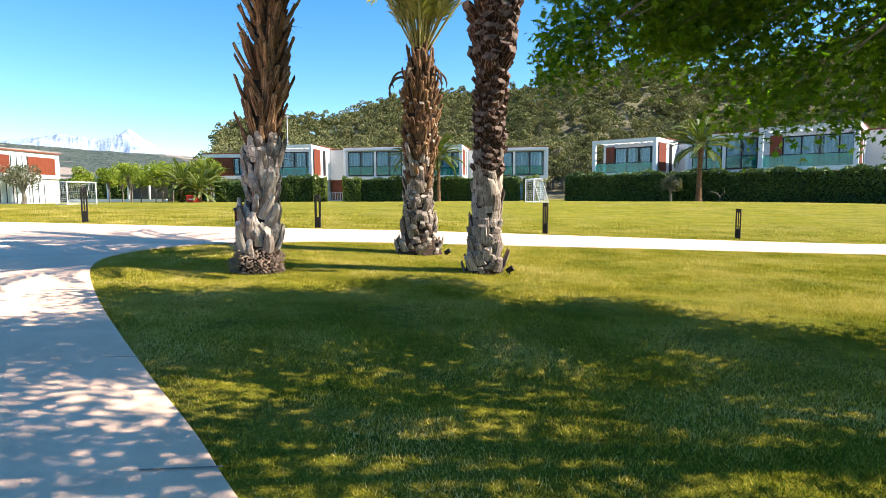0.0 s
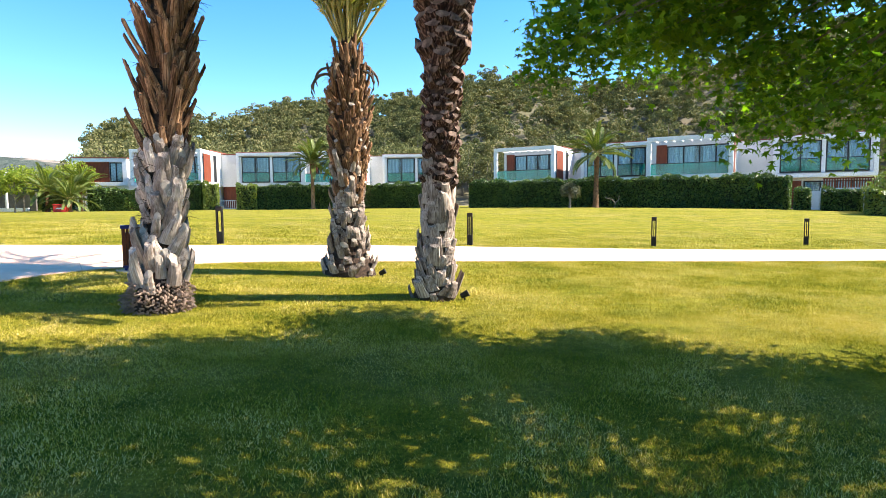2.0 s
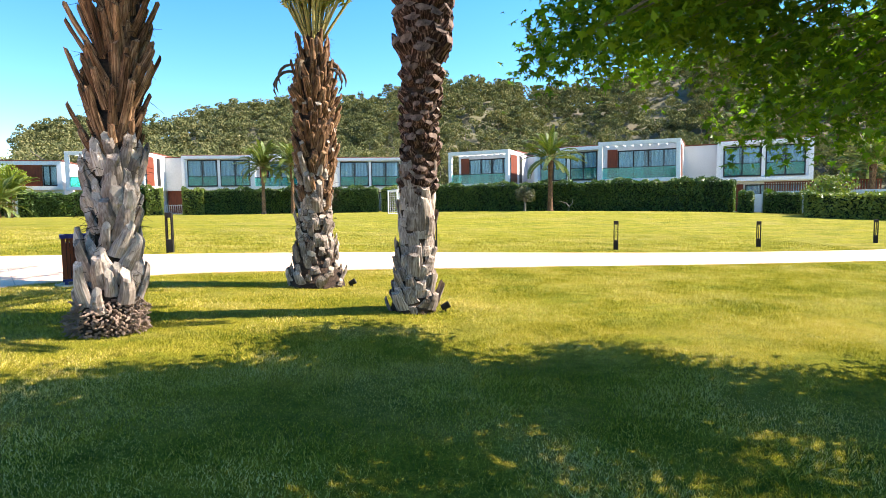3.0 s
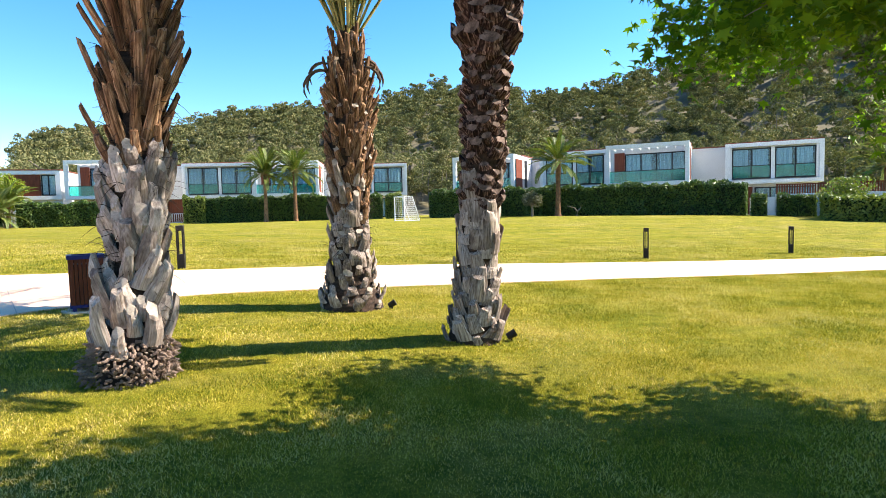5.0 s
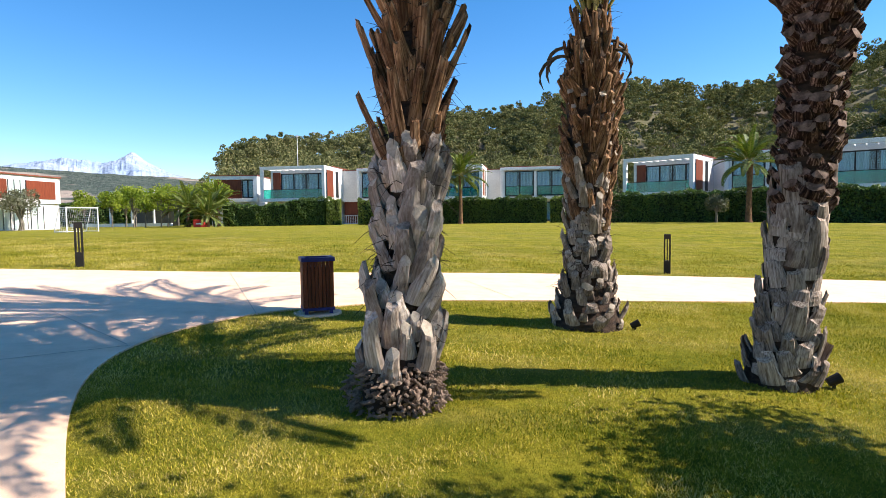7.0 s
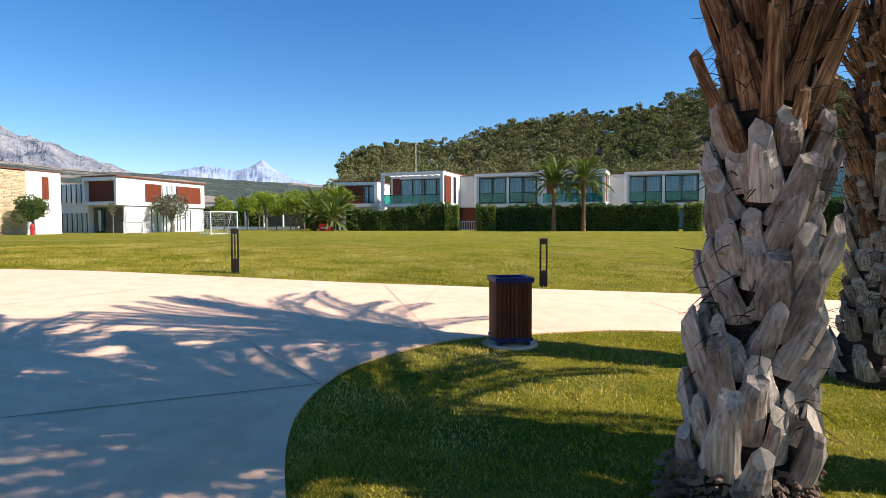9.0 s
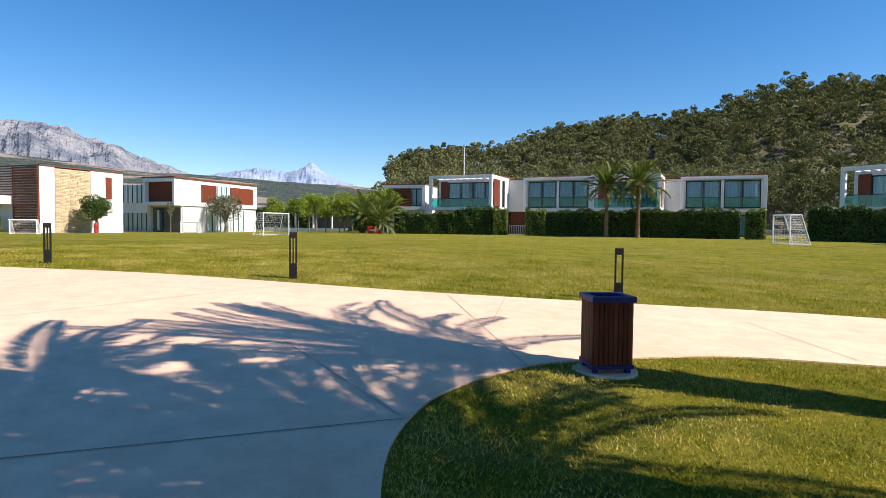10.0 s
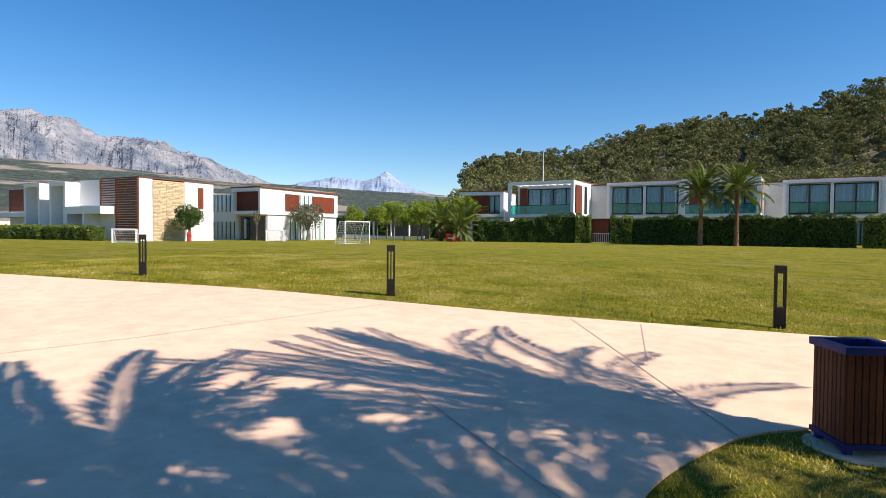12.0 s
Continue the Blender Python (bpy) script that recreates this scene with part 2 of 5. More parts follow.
M_HEDGE = island_leaf("hedge_leaf", [(0.1, (0.018, 0.046, 0.008)), (0.5, (0.046, 0.090, 0.014)), (0.95, (0.12, 0.165, 0.028))], 0.5, 0.2)
M_HEDGE_Y = island_leaf("light_hedge_leaf", [(0.1, (0.055, 0.095, 0.014)), (0.5, (0.12, 0.16, 0.025)), (0.95, (0.22, 0.25, 0.045))], 0.5, 0.25)
# Near-black green: the shade between the leaves, as a colour.
M_CORE_G = surface("hedge_inner_shade", (0.008, 0.014, 0.004), (0.018, 0.028, 0.008), 3, 20, 0.95)
M_PINE = island_leaf("pine_needles", [(0.05, (0.046, 0.058, 0.027)), (0.45, (0.125, 0.134, 0.058)), (0.8, (0.215, 0.20, 0.09)), (1.0, (0.29, 0.24, 0.125))], 0.9, 0.10, 0.03, (0.09, 1.5, -0.55))
M_YOUNG = island_leaf("young_tree_leaf", [(0.1, (0.085, 0.130, 0.018)), (0.5, (0.20, 0.26, 0.035)), (0.95, (0.36, 0.37, 0.07))], 0.6, 0.40, 0.12)
M_OLIVE = island_leaf("olive_leaf", [(0.1, (0.05, 0.058, 0.03)), (0.5, (0.10, 0.105, 0.06)), (0.95, (0.18, 0.18, 0.12))], 0.5, 0.2)
M_HILL = surface("hill_soil", (0.095, 0.092, 0.045), (0.17, 0.140, 0.085), 0.05, 0.5, 0.95, relief=0.4, dist=0.4)
M_RIDGE = ridge_material()
# Dark tone paints blue haze and gully shade, pale tone the cliffs.
M_ROCK = surface("hazed_rock", (0.085, 0.115, 0.165), (0.37, 0.36, 0.37), 0.006, 0.03, 0.95, relief=1.0, dist=40)
# Distance haze is put into this rock as pale blue.
M_FARROCK = surface("hazed_far_rock", (0.23, 0.31, 0.44), (0.31, 0.36, 0.45), 0.004, 0.02, 0.95, relief=0.6, dist=30)
M_RED = surface("red_plastic", (0.42, 0.025, 0.02), (0.55, 0.04, 0.03), 3, 60, 0.5)
M_PALE = surface("pale_joint", (0.46, 0.34, 0.27), (0.56, 0.42, 0.34), 4, 60, 0.9)
M_JOINT = surface("joint_filler", (0.22, 0.17, 0.14), (0.32, 0.26, 0.22), 4, 60, 0.9)
# Cut ends of the dark boots, lightened as if the sun caught them.
M_LIP = surface("lit_lip", (0.05, 0.030, 0.022), (0.27, 0.185, 0.145), 14, 60, 0.9)
M_CUT = surface("cut_stub", (0.27, 0.22, 0.175), (0.47, 0.40, 0.325), 8, 60, 0.9)
M_STRAW = surface("low_wall_render", (0.55, 0.58, 0.62), (0.66, 0.68, 0.71), 1, 20, 0.85)
M_BLADE = island_leaf("grass_blade", [(0.05, (0.100, 0.125, 0.010)), (0.30, (0.240, 0.222, 0.020)), (0.58, (0.40, 0.325, 0.050)), (0.95, (0.58, 0.45, 0.18))], 0.8, 0.18, 0.06, (0.55, 2.3, -0.98))


# ---- mesh helpers ----
def mesh_of(name, bm, material, smooth=False):
    me = bpy.data.meshes.new(name)
    bm.to_mesh(me)
    bm.free()
    me.materials.append(material)
    if smooth:
        me.shade_smooth()
    return me


def raw_mesh(name, verts, faces, material, smooth=False):
    me = bpy.data.meshes.new(name)
    me.from_pydata(verts, [], faces)
    me.materials.append(material)
    if smooth:
        me.shade_smooth()
    return me


def tri_mesh(name, verts, n, material):
    """n-sided loose faces out of an array of corners, quickly."""
    verts = np.asarray(verts, np.float32).reshape(-1, 3)
    count = len(verts) // n
    me = bpy.data.meshes.new(name)
    me.vertices.add(len(verts))
    me.vertices.foreach_set("co", verts.ravel())
    me.loops.add(len(verts))
    me.loops.foreach_set("vertex_index", np.arange(len(verts), dtype=np.int32))
    me.polygons.add(count)
    me.polygons.foreach_set("loop_start", np.arange(0, len(verts), n, dtype=np.int32))
    me.update(calc_edges=True)
    me.materials.append(material)
    return me


def part(name, data, parent, material=None, label="", m=None):
    if isinstance(data, tuple):
        return [part(name, d, parent, material, label, m) for d in data]
    if isinstance(data, bmesh.types.BMesh):
        data = mesh_of(name, data, material)
    ob = new(name, data)
    ob.parent = parent
    if m is not None:
        ob.matrix_basis = m
    return tagged(ob, label)


def thing(name, m, label, category, group="", kind=""):
    ob = new(name)
    ob.empty_display_size = 0.2
    ob.matrix_basis = m
    return tagged(ob, label, category, group, kind)


def box(bm, x0, x1, y0, y1, z0, z1, bevel=0.0):
    r = bmesh.ops.create_cube(bm, size=1)
    bmesh.ops.transform(bm, verts=r["verts"], matrix=Matrix.Translation(((x0 + x1) / 2, (y0 + y1) / 2, (z0 + z1) / 2)) @ Matrix.Diagonal((abs(x1 - x0), abs(y1 - y0), abs(z1 - z0), 1)))
    if bevel:
        es = {e for v in r["verts"] for e in v.link_edges}
        bmesh.ops.bevel(bm, geom=list(es), offset=bevel, segments=1, affect="EDGES")
    return bm


def boxes(*rows, bevel=0.0):
    bm = bmesh.new()
    for r in rows:
        box(bm, *r, bevel=bevel)
    return bm


def each(*rows, bevel=0.0):
    """Boxes that become parts of their own."""
    return tuple(boxes(r, bevel=bevel) for r in rows)


def tube(bm, points, radii, sides=8, cap=True):
    """A round, tapering rod through points."""
    rings = []
    up = Vector((0.13, 0.07, 1)).normalized()
    for i, (p, r) in enumerate(zip(points, radii)):
        p = Vector(p)
        a = Vector(points[max(i - 1, 0)])
        b = Vector(points[min(i + 1, len(points) - 1)])
        d = (b - a).normalized()
        s = d.cross(up)
        s = s.normalized() if s.length > 1e-3 else Vector((1, 0, 0))
        w = d.cross(s)
        rings.append([bm.verts.new(p + (s * math.cos(k * math.tau / sides) + w * math.sin(k * math.tau / sides)) * r) for k in range(sides)])
    for a, b in zip(rings, rings[1:]):
        for k in range(sides):
            bm.faces.new((a[k], a[(k + 1) % sides], b[(k + 1) % sides], b[k]))
    if cap:
        bm.faces.new(rings[0][::-1])
        bm.faces.new(rings[-1])
    return bm


def leaf_cloud(centres, normals, size, seed, aspect=1.0, n=4):
    """Corners of small flat leaves turned about at random round the given centres."""
    rng = np.random.default_rng(seed)
    k = len(centres)
    a = rng.normal(size=(k, 3))
    if normals is not None:
        a = a * 0.8 + normals
    a /= np.linalg.norm(a, axis=1, keepdims=True)
    b = np.cross(a, rng.normal(size=(k, 3)))
    b /= np.linalg.norm(b, axis=1, keepdims=True) + 1e-9
    c = np.cross(a, b)
    s = (size * rng.uniform(0.6, 1.3, k))[:, None]
    if n == 3:
        return np.stack([centres - b * s - c * s * 0.6, centres + b * s * aspect, centres - b * s + c * s * 0.6], 1)
    return np.stack([centres - b * s, centres - c * s * aspect * 0.6, centres + b * s, centres + c * s * aspect * 0.6], 1)


# ---- the setting: ground, pavement, hill, mountains ----
def ground_sheet():
    def steps(edges):
        out = []
        for a, b, d in edges:
            out += list(np.arange(a, b, d))
        return np.array(out + [edges[-1][1]])
    xs = steps([(-2600, -300, 230), (-300, -100, 20), (-100, -30, 2.5), (-30, 20, 0.5), (20, 70, 2.5), (70, 300, 23), (300, 2600, 230)])
    ys = steps([(-2600, -300, 230), (-300, -30, 27), (-30, -2, 2), (-2, 30, 0.5), (30, 110, 2), (110, 300, 19), (300, 2600, 230)])
    gx, gy = np.meshgrid(xs, ys)
    z = gz(gx, gy)
    rng = np.random.default_rng(3)
    z = z + rng.normal(0, 0.006, z.shape) * (np.abs(gx) < 40)
    verts = np.stack([gx, gy, z], -1).reshape(-1, 3)
    w = len(xs)
    faces = [(j * w + i, j * w + i + 1, (j + 1) * w + i + 1, (j + 1) * w + i) for j in range(len(ys) - 1) for i in range(w - 1)]
    ob = new("ground", raw_mesh("ground", verts.tolist(), faces, M_LAWN, True))
    tagged(ob, "short mown lawn of green and straw coloured grass", "lawn", kind="structure")


def smooth_line(pts, n=8):
    """A smooth curve through points in the plan."""
    pts = [Vector((*p, 0)) for p in pts]
    out = []
    for i in range(len(pts) - 1):
        p0, p1, p2, p3 = pts[max(i - 1, 0)], pts[i], pts[i + 1], pts[min(i + 2, len(pts) - 1)]
        for k in range(n):
            t = k / n
            v = 0.5 * ((2 * p1) + (p2 - p0) * t + (2 * p0 - 5 * p1 + 4 * p2 - p3) * t * t + (3 * p1 - p0 - 3 * p2 + p3) * t ** 3)
            out.append((v.x, v.y))
    return out + [(pts[-1].x, pts[-1].y)]


FAR_EDGE = smooth_line([(-60, 11.0), (-40, 12.6), (-22, 14.5), (-15.5, 15.8), (-11.4, 16.2), (-8.4, 16.6), (-5, 17.5), (-1.2, 18.6), (3, 19.3), (7.2, 19.8), (14, 20.4), (24, 21.6), (45, 26)])
NEAR_EDGE = smooth_line([(6.0, -6), (4.0, -2.6), (1.6, 0.0), (0.3, 1.5), (-0.67, 2.57), (-1.12, 3.09), (-2.07, 4.11), (-3.58, 5.8), (-4.85, 7.35), (-5.5, 8.25), (-5.92, 9.05), (-6.13, 9.85), (-6.12, 10.7), (-5.72, 11.8), (-5.3, 12.35), (-4.45, 13.05), (-3.4, 13.7), (-2.0, 14.1), (0.55, 14.7), (4.3, 15.55), (6.6, 15.9), (12, 16.7), (24, 18.3), (45, 22.4)])
PAVED = FAR_EDGE + NEAR_EDGE[::-1] + [(-60, -6)]


def inside(poly, x, y):
    """Which of the points lie within a polygon."""
    hit = np.zeros(x.shape, bool)
    for (x0, y0), (x1, y1) in zip(poly, poly[1:] + poly[:1]):
        if y0 == y1:
            continue
        cross = ((y0 > y) != (y1 > y)) & (x < (x1 - x0) * (y - y0) / (y1 - y0) + x0)
        hit ^= cross
    return hit


def pavement():
    """One concrete sheet, cut by joints, a little lower than the grass tips."""
    bm = bmesh.new()
    vs = [bm.verts.new((x, y, 0)) for x, y in PAVED]
    bm.faces.new(vs)
    bmesh.ops.triangulate(bm, faces=bm.faces[:])
    for k in range(-60, 46, 3):
        bmesh.ops.bisect_plane(bm, geom=bm.verts[:] + bm.edges[:] + bm.faces[:], plane_co=(k, 0, 0), plane_no=(1, 0, 0))
    for k in range(-6, 27, 3):
        bmesh.ops.bisect_plane(bm, geom=bm.verts[:] + bm.edges[:] + bm.faces[:], plane_co=(0, k, 0), plane_no=(0, 1, 0))
    top = bm.faces[:]
    r = bmesh.ops.extrude_face_region(bm, geom=top)
    for v in bm.verts:
        v.co.z = gzf(v.co.x, v.co.y) - 0.05
    for e in r["geom"]:
        if isinstance(e, bmesh.types.BMVert):
            e.co.z = gzf(e.co.x, e.co.y) + 0.018
    bmesh.ops.recalc_face_normals(bm, faces=bm.faces[:])
    ob = new("pavement", mesh_of("pavement", bm, M_CONC))
    tagged(ob, "pale pinkish concrete plaza and path with sawn joints", "pavement", kind="structure")
    # sawn joints: narrow dark strips laid in the surface
    for a, b in (((-5.66, 11.92), (-8.2, 16.45)), ((-6.15, 9.92), (-9.6, 6.75)), ((-6.2, 9.93), (-8.44, 11.57)),
                 ((-6.66, 14.18), (-7.11, 16.7)), ((-2.05, 14.3), (-3.0, 16.6)), ((-11.5, 15.78), (-12.3, 11.5)), ((-12.3, 11.5), (-12.7, 10.1)),
                 ((-0.8, 2.75), (-1.15, 2.66)), ((-2.15, 4.25), (-2.4, 4.2))):
        bm = bmesh.new()
        n = 14
        d = (Vector(b) - Vector(a)).normalized()
        s = Vector((-d.y, d.x)) * 0.007
        prev = None
        for i in range(n + 1):
            p = Vector(a).lerp(Vector(b), i / n)
            row = [bm.verts.new((q.x, q.y, gzf(q.x, q.y) + 0.0235)) for q in (p - s, p + s)]
            if prev:
                bm.faces.new((prev[0], prev[1], row[1], row[0]))
            prev = row
        part("joint", bm, ob, M_JOINT if a[1] < 9.925 else M_PALE, "thin sawn joint")


def interp(az, table):
    a = [p[0] for p in table]
    return np.interp(az, a, [p[1] for p in table])


HILL_SKY = [(-34, 0.2), (-30, 0.4), (-28, 1.6), (-26, 5.2), (-24, 6.2), (-21, 6.4), (-15, 7.0), (-10, 8.4), (-4, 9.2), (1, 9.2), (5, 10.0), (10, 11.3), (16, 10.6), (22, 9.7), (26, 10.4), (30, 11.3), (37, 12.4), (45, 13.2), (60, 13), (80, 9), (100, 4)]


def hill_height(x, y):
    az = np.degrees(np.arctan2(x + 2, y - 3))
    d = np.hypot(x + 2, y - 3)
    top = 1.0 + 300 * np.tan(np.radians(interp(az, HILL_SKY))) - 4
    foot = 112 + 0.0 * az
    s = np.clip((d - foot) / (300 - foot), 0, 1)
    return 0.4 + (top - 0.4) * (0.15 * s + 0.85 * s * s * (3 - 2 * s)) * 1.0


def hill():
    az = np.radians(np.arange(-36, 101, 1.0))
    ds = np.array([108, 112, 120, 130, 145, 160, 180, 200, 220, 240, 260, 280, 300, 320, 345, 380])
    a, d = np.meshgrid(az, ds)
    x, y = -2 + np.sin(a) * d, 3 + np.cos(a) * d
    z = hill_height(x, y)
    z = np.where(d > 300, hill_height(-2 + np.sin(a) * 300, 3 + np.cos(a) * 300) - (d - 300) * 0.15, z)
    for j in range(z.shape[0]):
        for i in range(z.shape[1]):
            z[j, i] += noise.noise((x[j, i] * 0.03, y[j, i] * 0.03, 0)) * min(4.0, (d[j, i] - 108) * 0.06)
    z[0] -= 1.5
    w = len(az)
    verts = np.stack([x, y, z], -1).reshape(-1, 3).tolist()
    faces = [(j * w + i, j * w + i + 1, (j + 1) * w + i + 1, (j + 1) * w + i) for j in range(len(ds) - 1) for i in range(w - 1)]
    tagged(new("hill", raw_mesh("hill", verts, faces, M_HILL, True)), "dry brown hillside under pine wood", "hill", kind="structure")


def pine_points(rng, x, y, z, h, r, count, flat):
    """Tuft centres of one pine: several lumpy storeys of needles."""
    blobs = rng.integers(7, 12)
    c = np.stack([rng.normal(0, r * 0.45, blobs), rng.normal(0, r * 0.45, blobs), rng.uniform(0.42 if flat else 0.3, 0.95, blobs) * h], 1)
    rad = r * rng.uniform(0.26, 0.52, blobs) * np.interp(c[:, 2] / h, [0.3, 0.6, 1.0], [0.9, 1.1, 0.6])
    pick = rng.integers(0, blobs, count)
    v = rng.normal(size=(count, 3))
    v /= np.linalg.norm(v, axis=1, keepdims=True)
    p = c[pick] + v * (rad[pick] * rng.uniform(0.75, 1.05, count))[:, None] * np.array([1, 1, 0.62])
    return p + np.array([x, y, z]), v


def pine_wood():
    rng = np.random.default_rng(11)
    P, N, S = [], [], []
    trunks = bmesh.new()
    n = 0
    while n < 2100:
        a = math.radians(rng.uniform(-28.5, 62))
        d = 114 + 200 * rng.uniform(0, 1) ** 0.8
        if d > 304:
            d = rng.uniform(290, 304)
        x, y = -2 + math.sin(a) * d, 3 + math.cos(a) * d
        bare = noise.noise((x * 0.022, y * 0.022, 3.0))
        if bare > 0.30 and d > 150 and rng.uniform() < 0.7:
            continue
        z = float(hill_height(np.float64(x), np.float64(y)))
        low = np.degrees(a) < -26 and d > 150
        if low:
            continue
        h = rng.uniform(6.0, 13.0)
        r = h * rng.uniform(0.28, 0.40)
        cnt = int(np.interp(d, [115, 300], [720, 330]) * (h / 9) ** 1.2)
        p, v = pine_points(rng, x, y, z - 0.8, h, r, cnt, d < 160)
        P.append(p)
        N.append(v)
        S.append(np.full(cnt, np.interp(d, [115, 300], [0.20, 0.40])))
        if d < 170:
            tube(trunks, [(x, y, z - 1), (x + rng.normal(0, .2), y, z + h * 0.45), (x + rng.normal(0, .4), y, z + h * 0.8)], [0.22, 0.15, 0.05], 5)
        n += 1
    P, N, S = np.concatenate(P), np.concatenate(N), np.concatenate(S)
    q = leaf_cloud(P, N * 0.9, S, 5, 1.2, 4)
    ob = new("pine_wood", tri_mesh("pine_wood", q, 4, M_PINE))
    tagged(ob, "dense olive green pine wood covering the hillside", "pine wood", kind="stuff")
    part("pine_trunks", trunks, ob, M_BARK)


def ridge(name, label, table, dist, base, mat, rough, seed, step=0.35, depth=0.35, jag=0.0):
    """A mountain range at a distance, its crest given by the angle above the horizon along the compass."""
    lo, hi = table[0][0], table[-1][0]
    az = np.arange(lo, hi + step, step)
    rows = 12
    verts, w = [], len(az)
    for j in range(rows):
        f = j / (rows - 1)
        d = dist * (1 - depth * (1 - f))
        for a in az:
            el = float(interp(a, table))
            top = dist * math.tan(math.radians(el))
            x, y = math.sin(math.radians(a)) * d, math.cos(math.radians(a)) * d
            k = 9.0 / dist
            nz = noise.fractal((x * k * 1.6, y * k * 1.6, seed), 0.8, 2.1, 5)
            h = base + (top - base) * (f ** 1.25)
            h += nz * rough * top * (0.25 + 0.75 * math.sin(math.pi * min(f, 0.92)))
            h += jag * top * abs(noise.fractal((a * 0.55, f * 3, seed), 0.9, 2.2, 6)) * f
            verts.append((x, y, h))
    faces = [(j * w + i, j * w + i + 1, (j + 1) * w + i + 1, (j + 1) * w + i) for j in range(rows - 1) for i in range(w - 1)]
    tagged(new(name, raw_mesh(name, verts, faces, mat, False)), label, "mountain", kind="structure")


ground_sheet()
pavement()
hill()
pine_wood()
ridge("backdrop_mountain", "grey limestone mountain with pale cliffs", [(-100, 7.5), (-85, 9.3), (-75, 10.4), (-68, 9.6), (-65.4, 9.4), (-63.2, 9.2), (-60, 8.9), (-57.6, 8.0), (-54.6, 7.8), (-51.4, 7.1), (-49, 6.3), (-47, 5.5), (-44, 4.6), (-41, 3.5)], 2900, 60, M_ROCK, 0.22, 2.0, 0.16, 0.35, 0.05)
ridge("backdrop_peaks", "distant mountain peaks coloured blue grey for haze", [(-46, 3.0), (-42, 4.6), (-40, 5.0), (-38.6, 5.4), (-37.5, 5.3), (-36.5, 5.1), (-35.5, 5.2), (-34.4, 5.5), (-33.4, 5.95), (-32.4, 5.3), (-31.5, 4.8), (-30, 4.2), (-27, 3.4), (-22, 2.0)], 4300, 120, M_FARROCK, 0.16, 7.0, 0.08, 0.35, 0.06)
ridge("backdrop_ridge", "low dark wooded ridge in front of mountains", [(-100, 5.2), (-80, 5.6), (-65.4, 5.7), (-57.6, 5.5), (-48.5, 4.7), (-38, 4.3), (-29, 3.9), (-20, 3.3), (-10, 2)], 1300, 10, M_RIDGE, 0.05, 4.0, 0.3, 0.5)


# ---- houses ----
def rail_of(win, u0, u1, v, z0, h):
    part("balustrade", boxes((u0, u1, v, v + 0.02, z0, z0 + h)), win, M_RAIL, "green tinted glass balustrade")
    part("handrail", boxes((u0, u1, v - 0.03, v + 0.05, z0 + h + 0.002, z0 + h + 0.07)), win, M_DARK, "dark handrail")


def window(house, u0, u1, v, z0, z1, panes, rail=0.0, curtain=True, backing=0.5):
    """A glazed front: frame, panes, curtain behind and the glass rail before it."""
    f = 0.13
    win = part("window", boxes((u0, u1, v, v + 0.1, z0, z0 + f), (u0, u1, v, v + 0.1, z1 - f, z1), (u0, u0 + f, v, v + 0.1, z0 + f, z1 - f), (u1 - f, u1, v, v + 0.1, z0 + f, z1 - f)), house, M_DARK, "dark aluminium window frame")
    w = (u1 - u0 - 2 * f) / panes
    for i in range(panes):
        a = u0 + f + i * w
        part("pane", boxes((a, a + w - 0.02, v + 0.04, v + 0.06, z0 + f, z1 - f)), win, M_GLASS).visible_shadow = False
        if i:
            part("mullion", boxes((a - 0.06, a + 0.06, v - 0.08, v + 0.11, z0 + f, z1 - f)), win, M_DARK)
    if curtain:
        # A dark sheet close behind the glass paints the unlit room.
        part("room_back", boxes((u0, u1, v + backing + 0.12, v + backing + 0.14, z0, z1)), win, M_SHADE, "dark sheet painted for the dim room")
        spans = [(u0, u0 + (u1 - u0) * 0.42), (u0 + (u1 - u0) * 0.55, u1 - (u1 - u0) * 0.08)]
        for c0, c1 in spans:
            bm = bmesh.new()
            n = int((c1 - c0) / 0.14)
            prev = None
            for i in range(n + 1):
                u = c0 + (c1 - c0) * i / n
                vv = v + backing + 0.05 * math.sin(i * 1.9) + 0.03 * math.sin(i * 0.7)
                row = [bm.verts.new((u, vv, z0)), bm.verts.new((u, vv, z1))]
                if prev:
                    bm.faces.new((prev[0], row[0], row[1], prev[1]))
                prev = row
            part("curtain", bm, win, M_CURTAIN, "pale curtain")
    if rail:
        rail_of(win, u0 + f, u1 - f, v - 0.03, z0 + f + 0.004, rail)
    return win


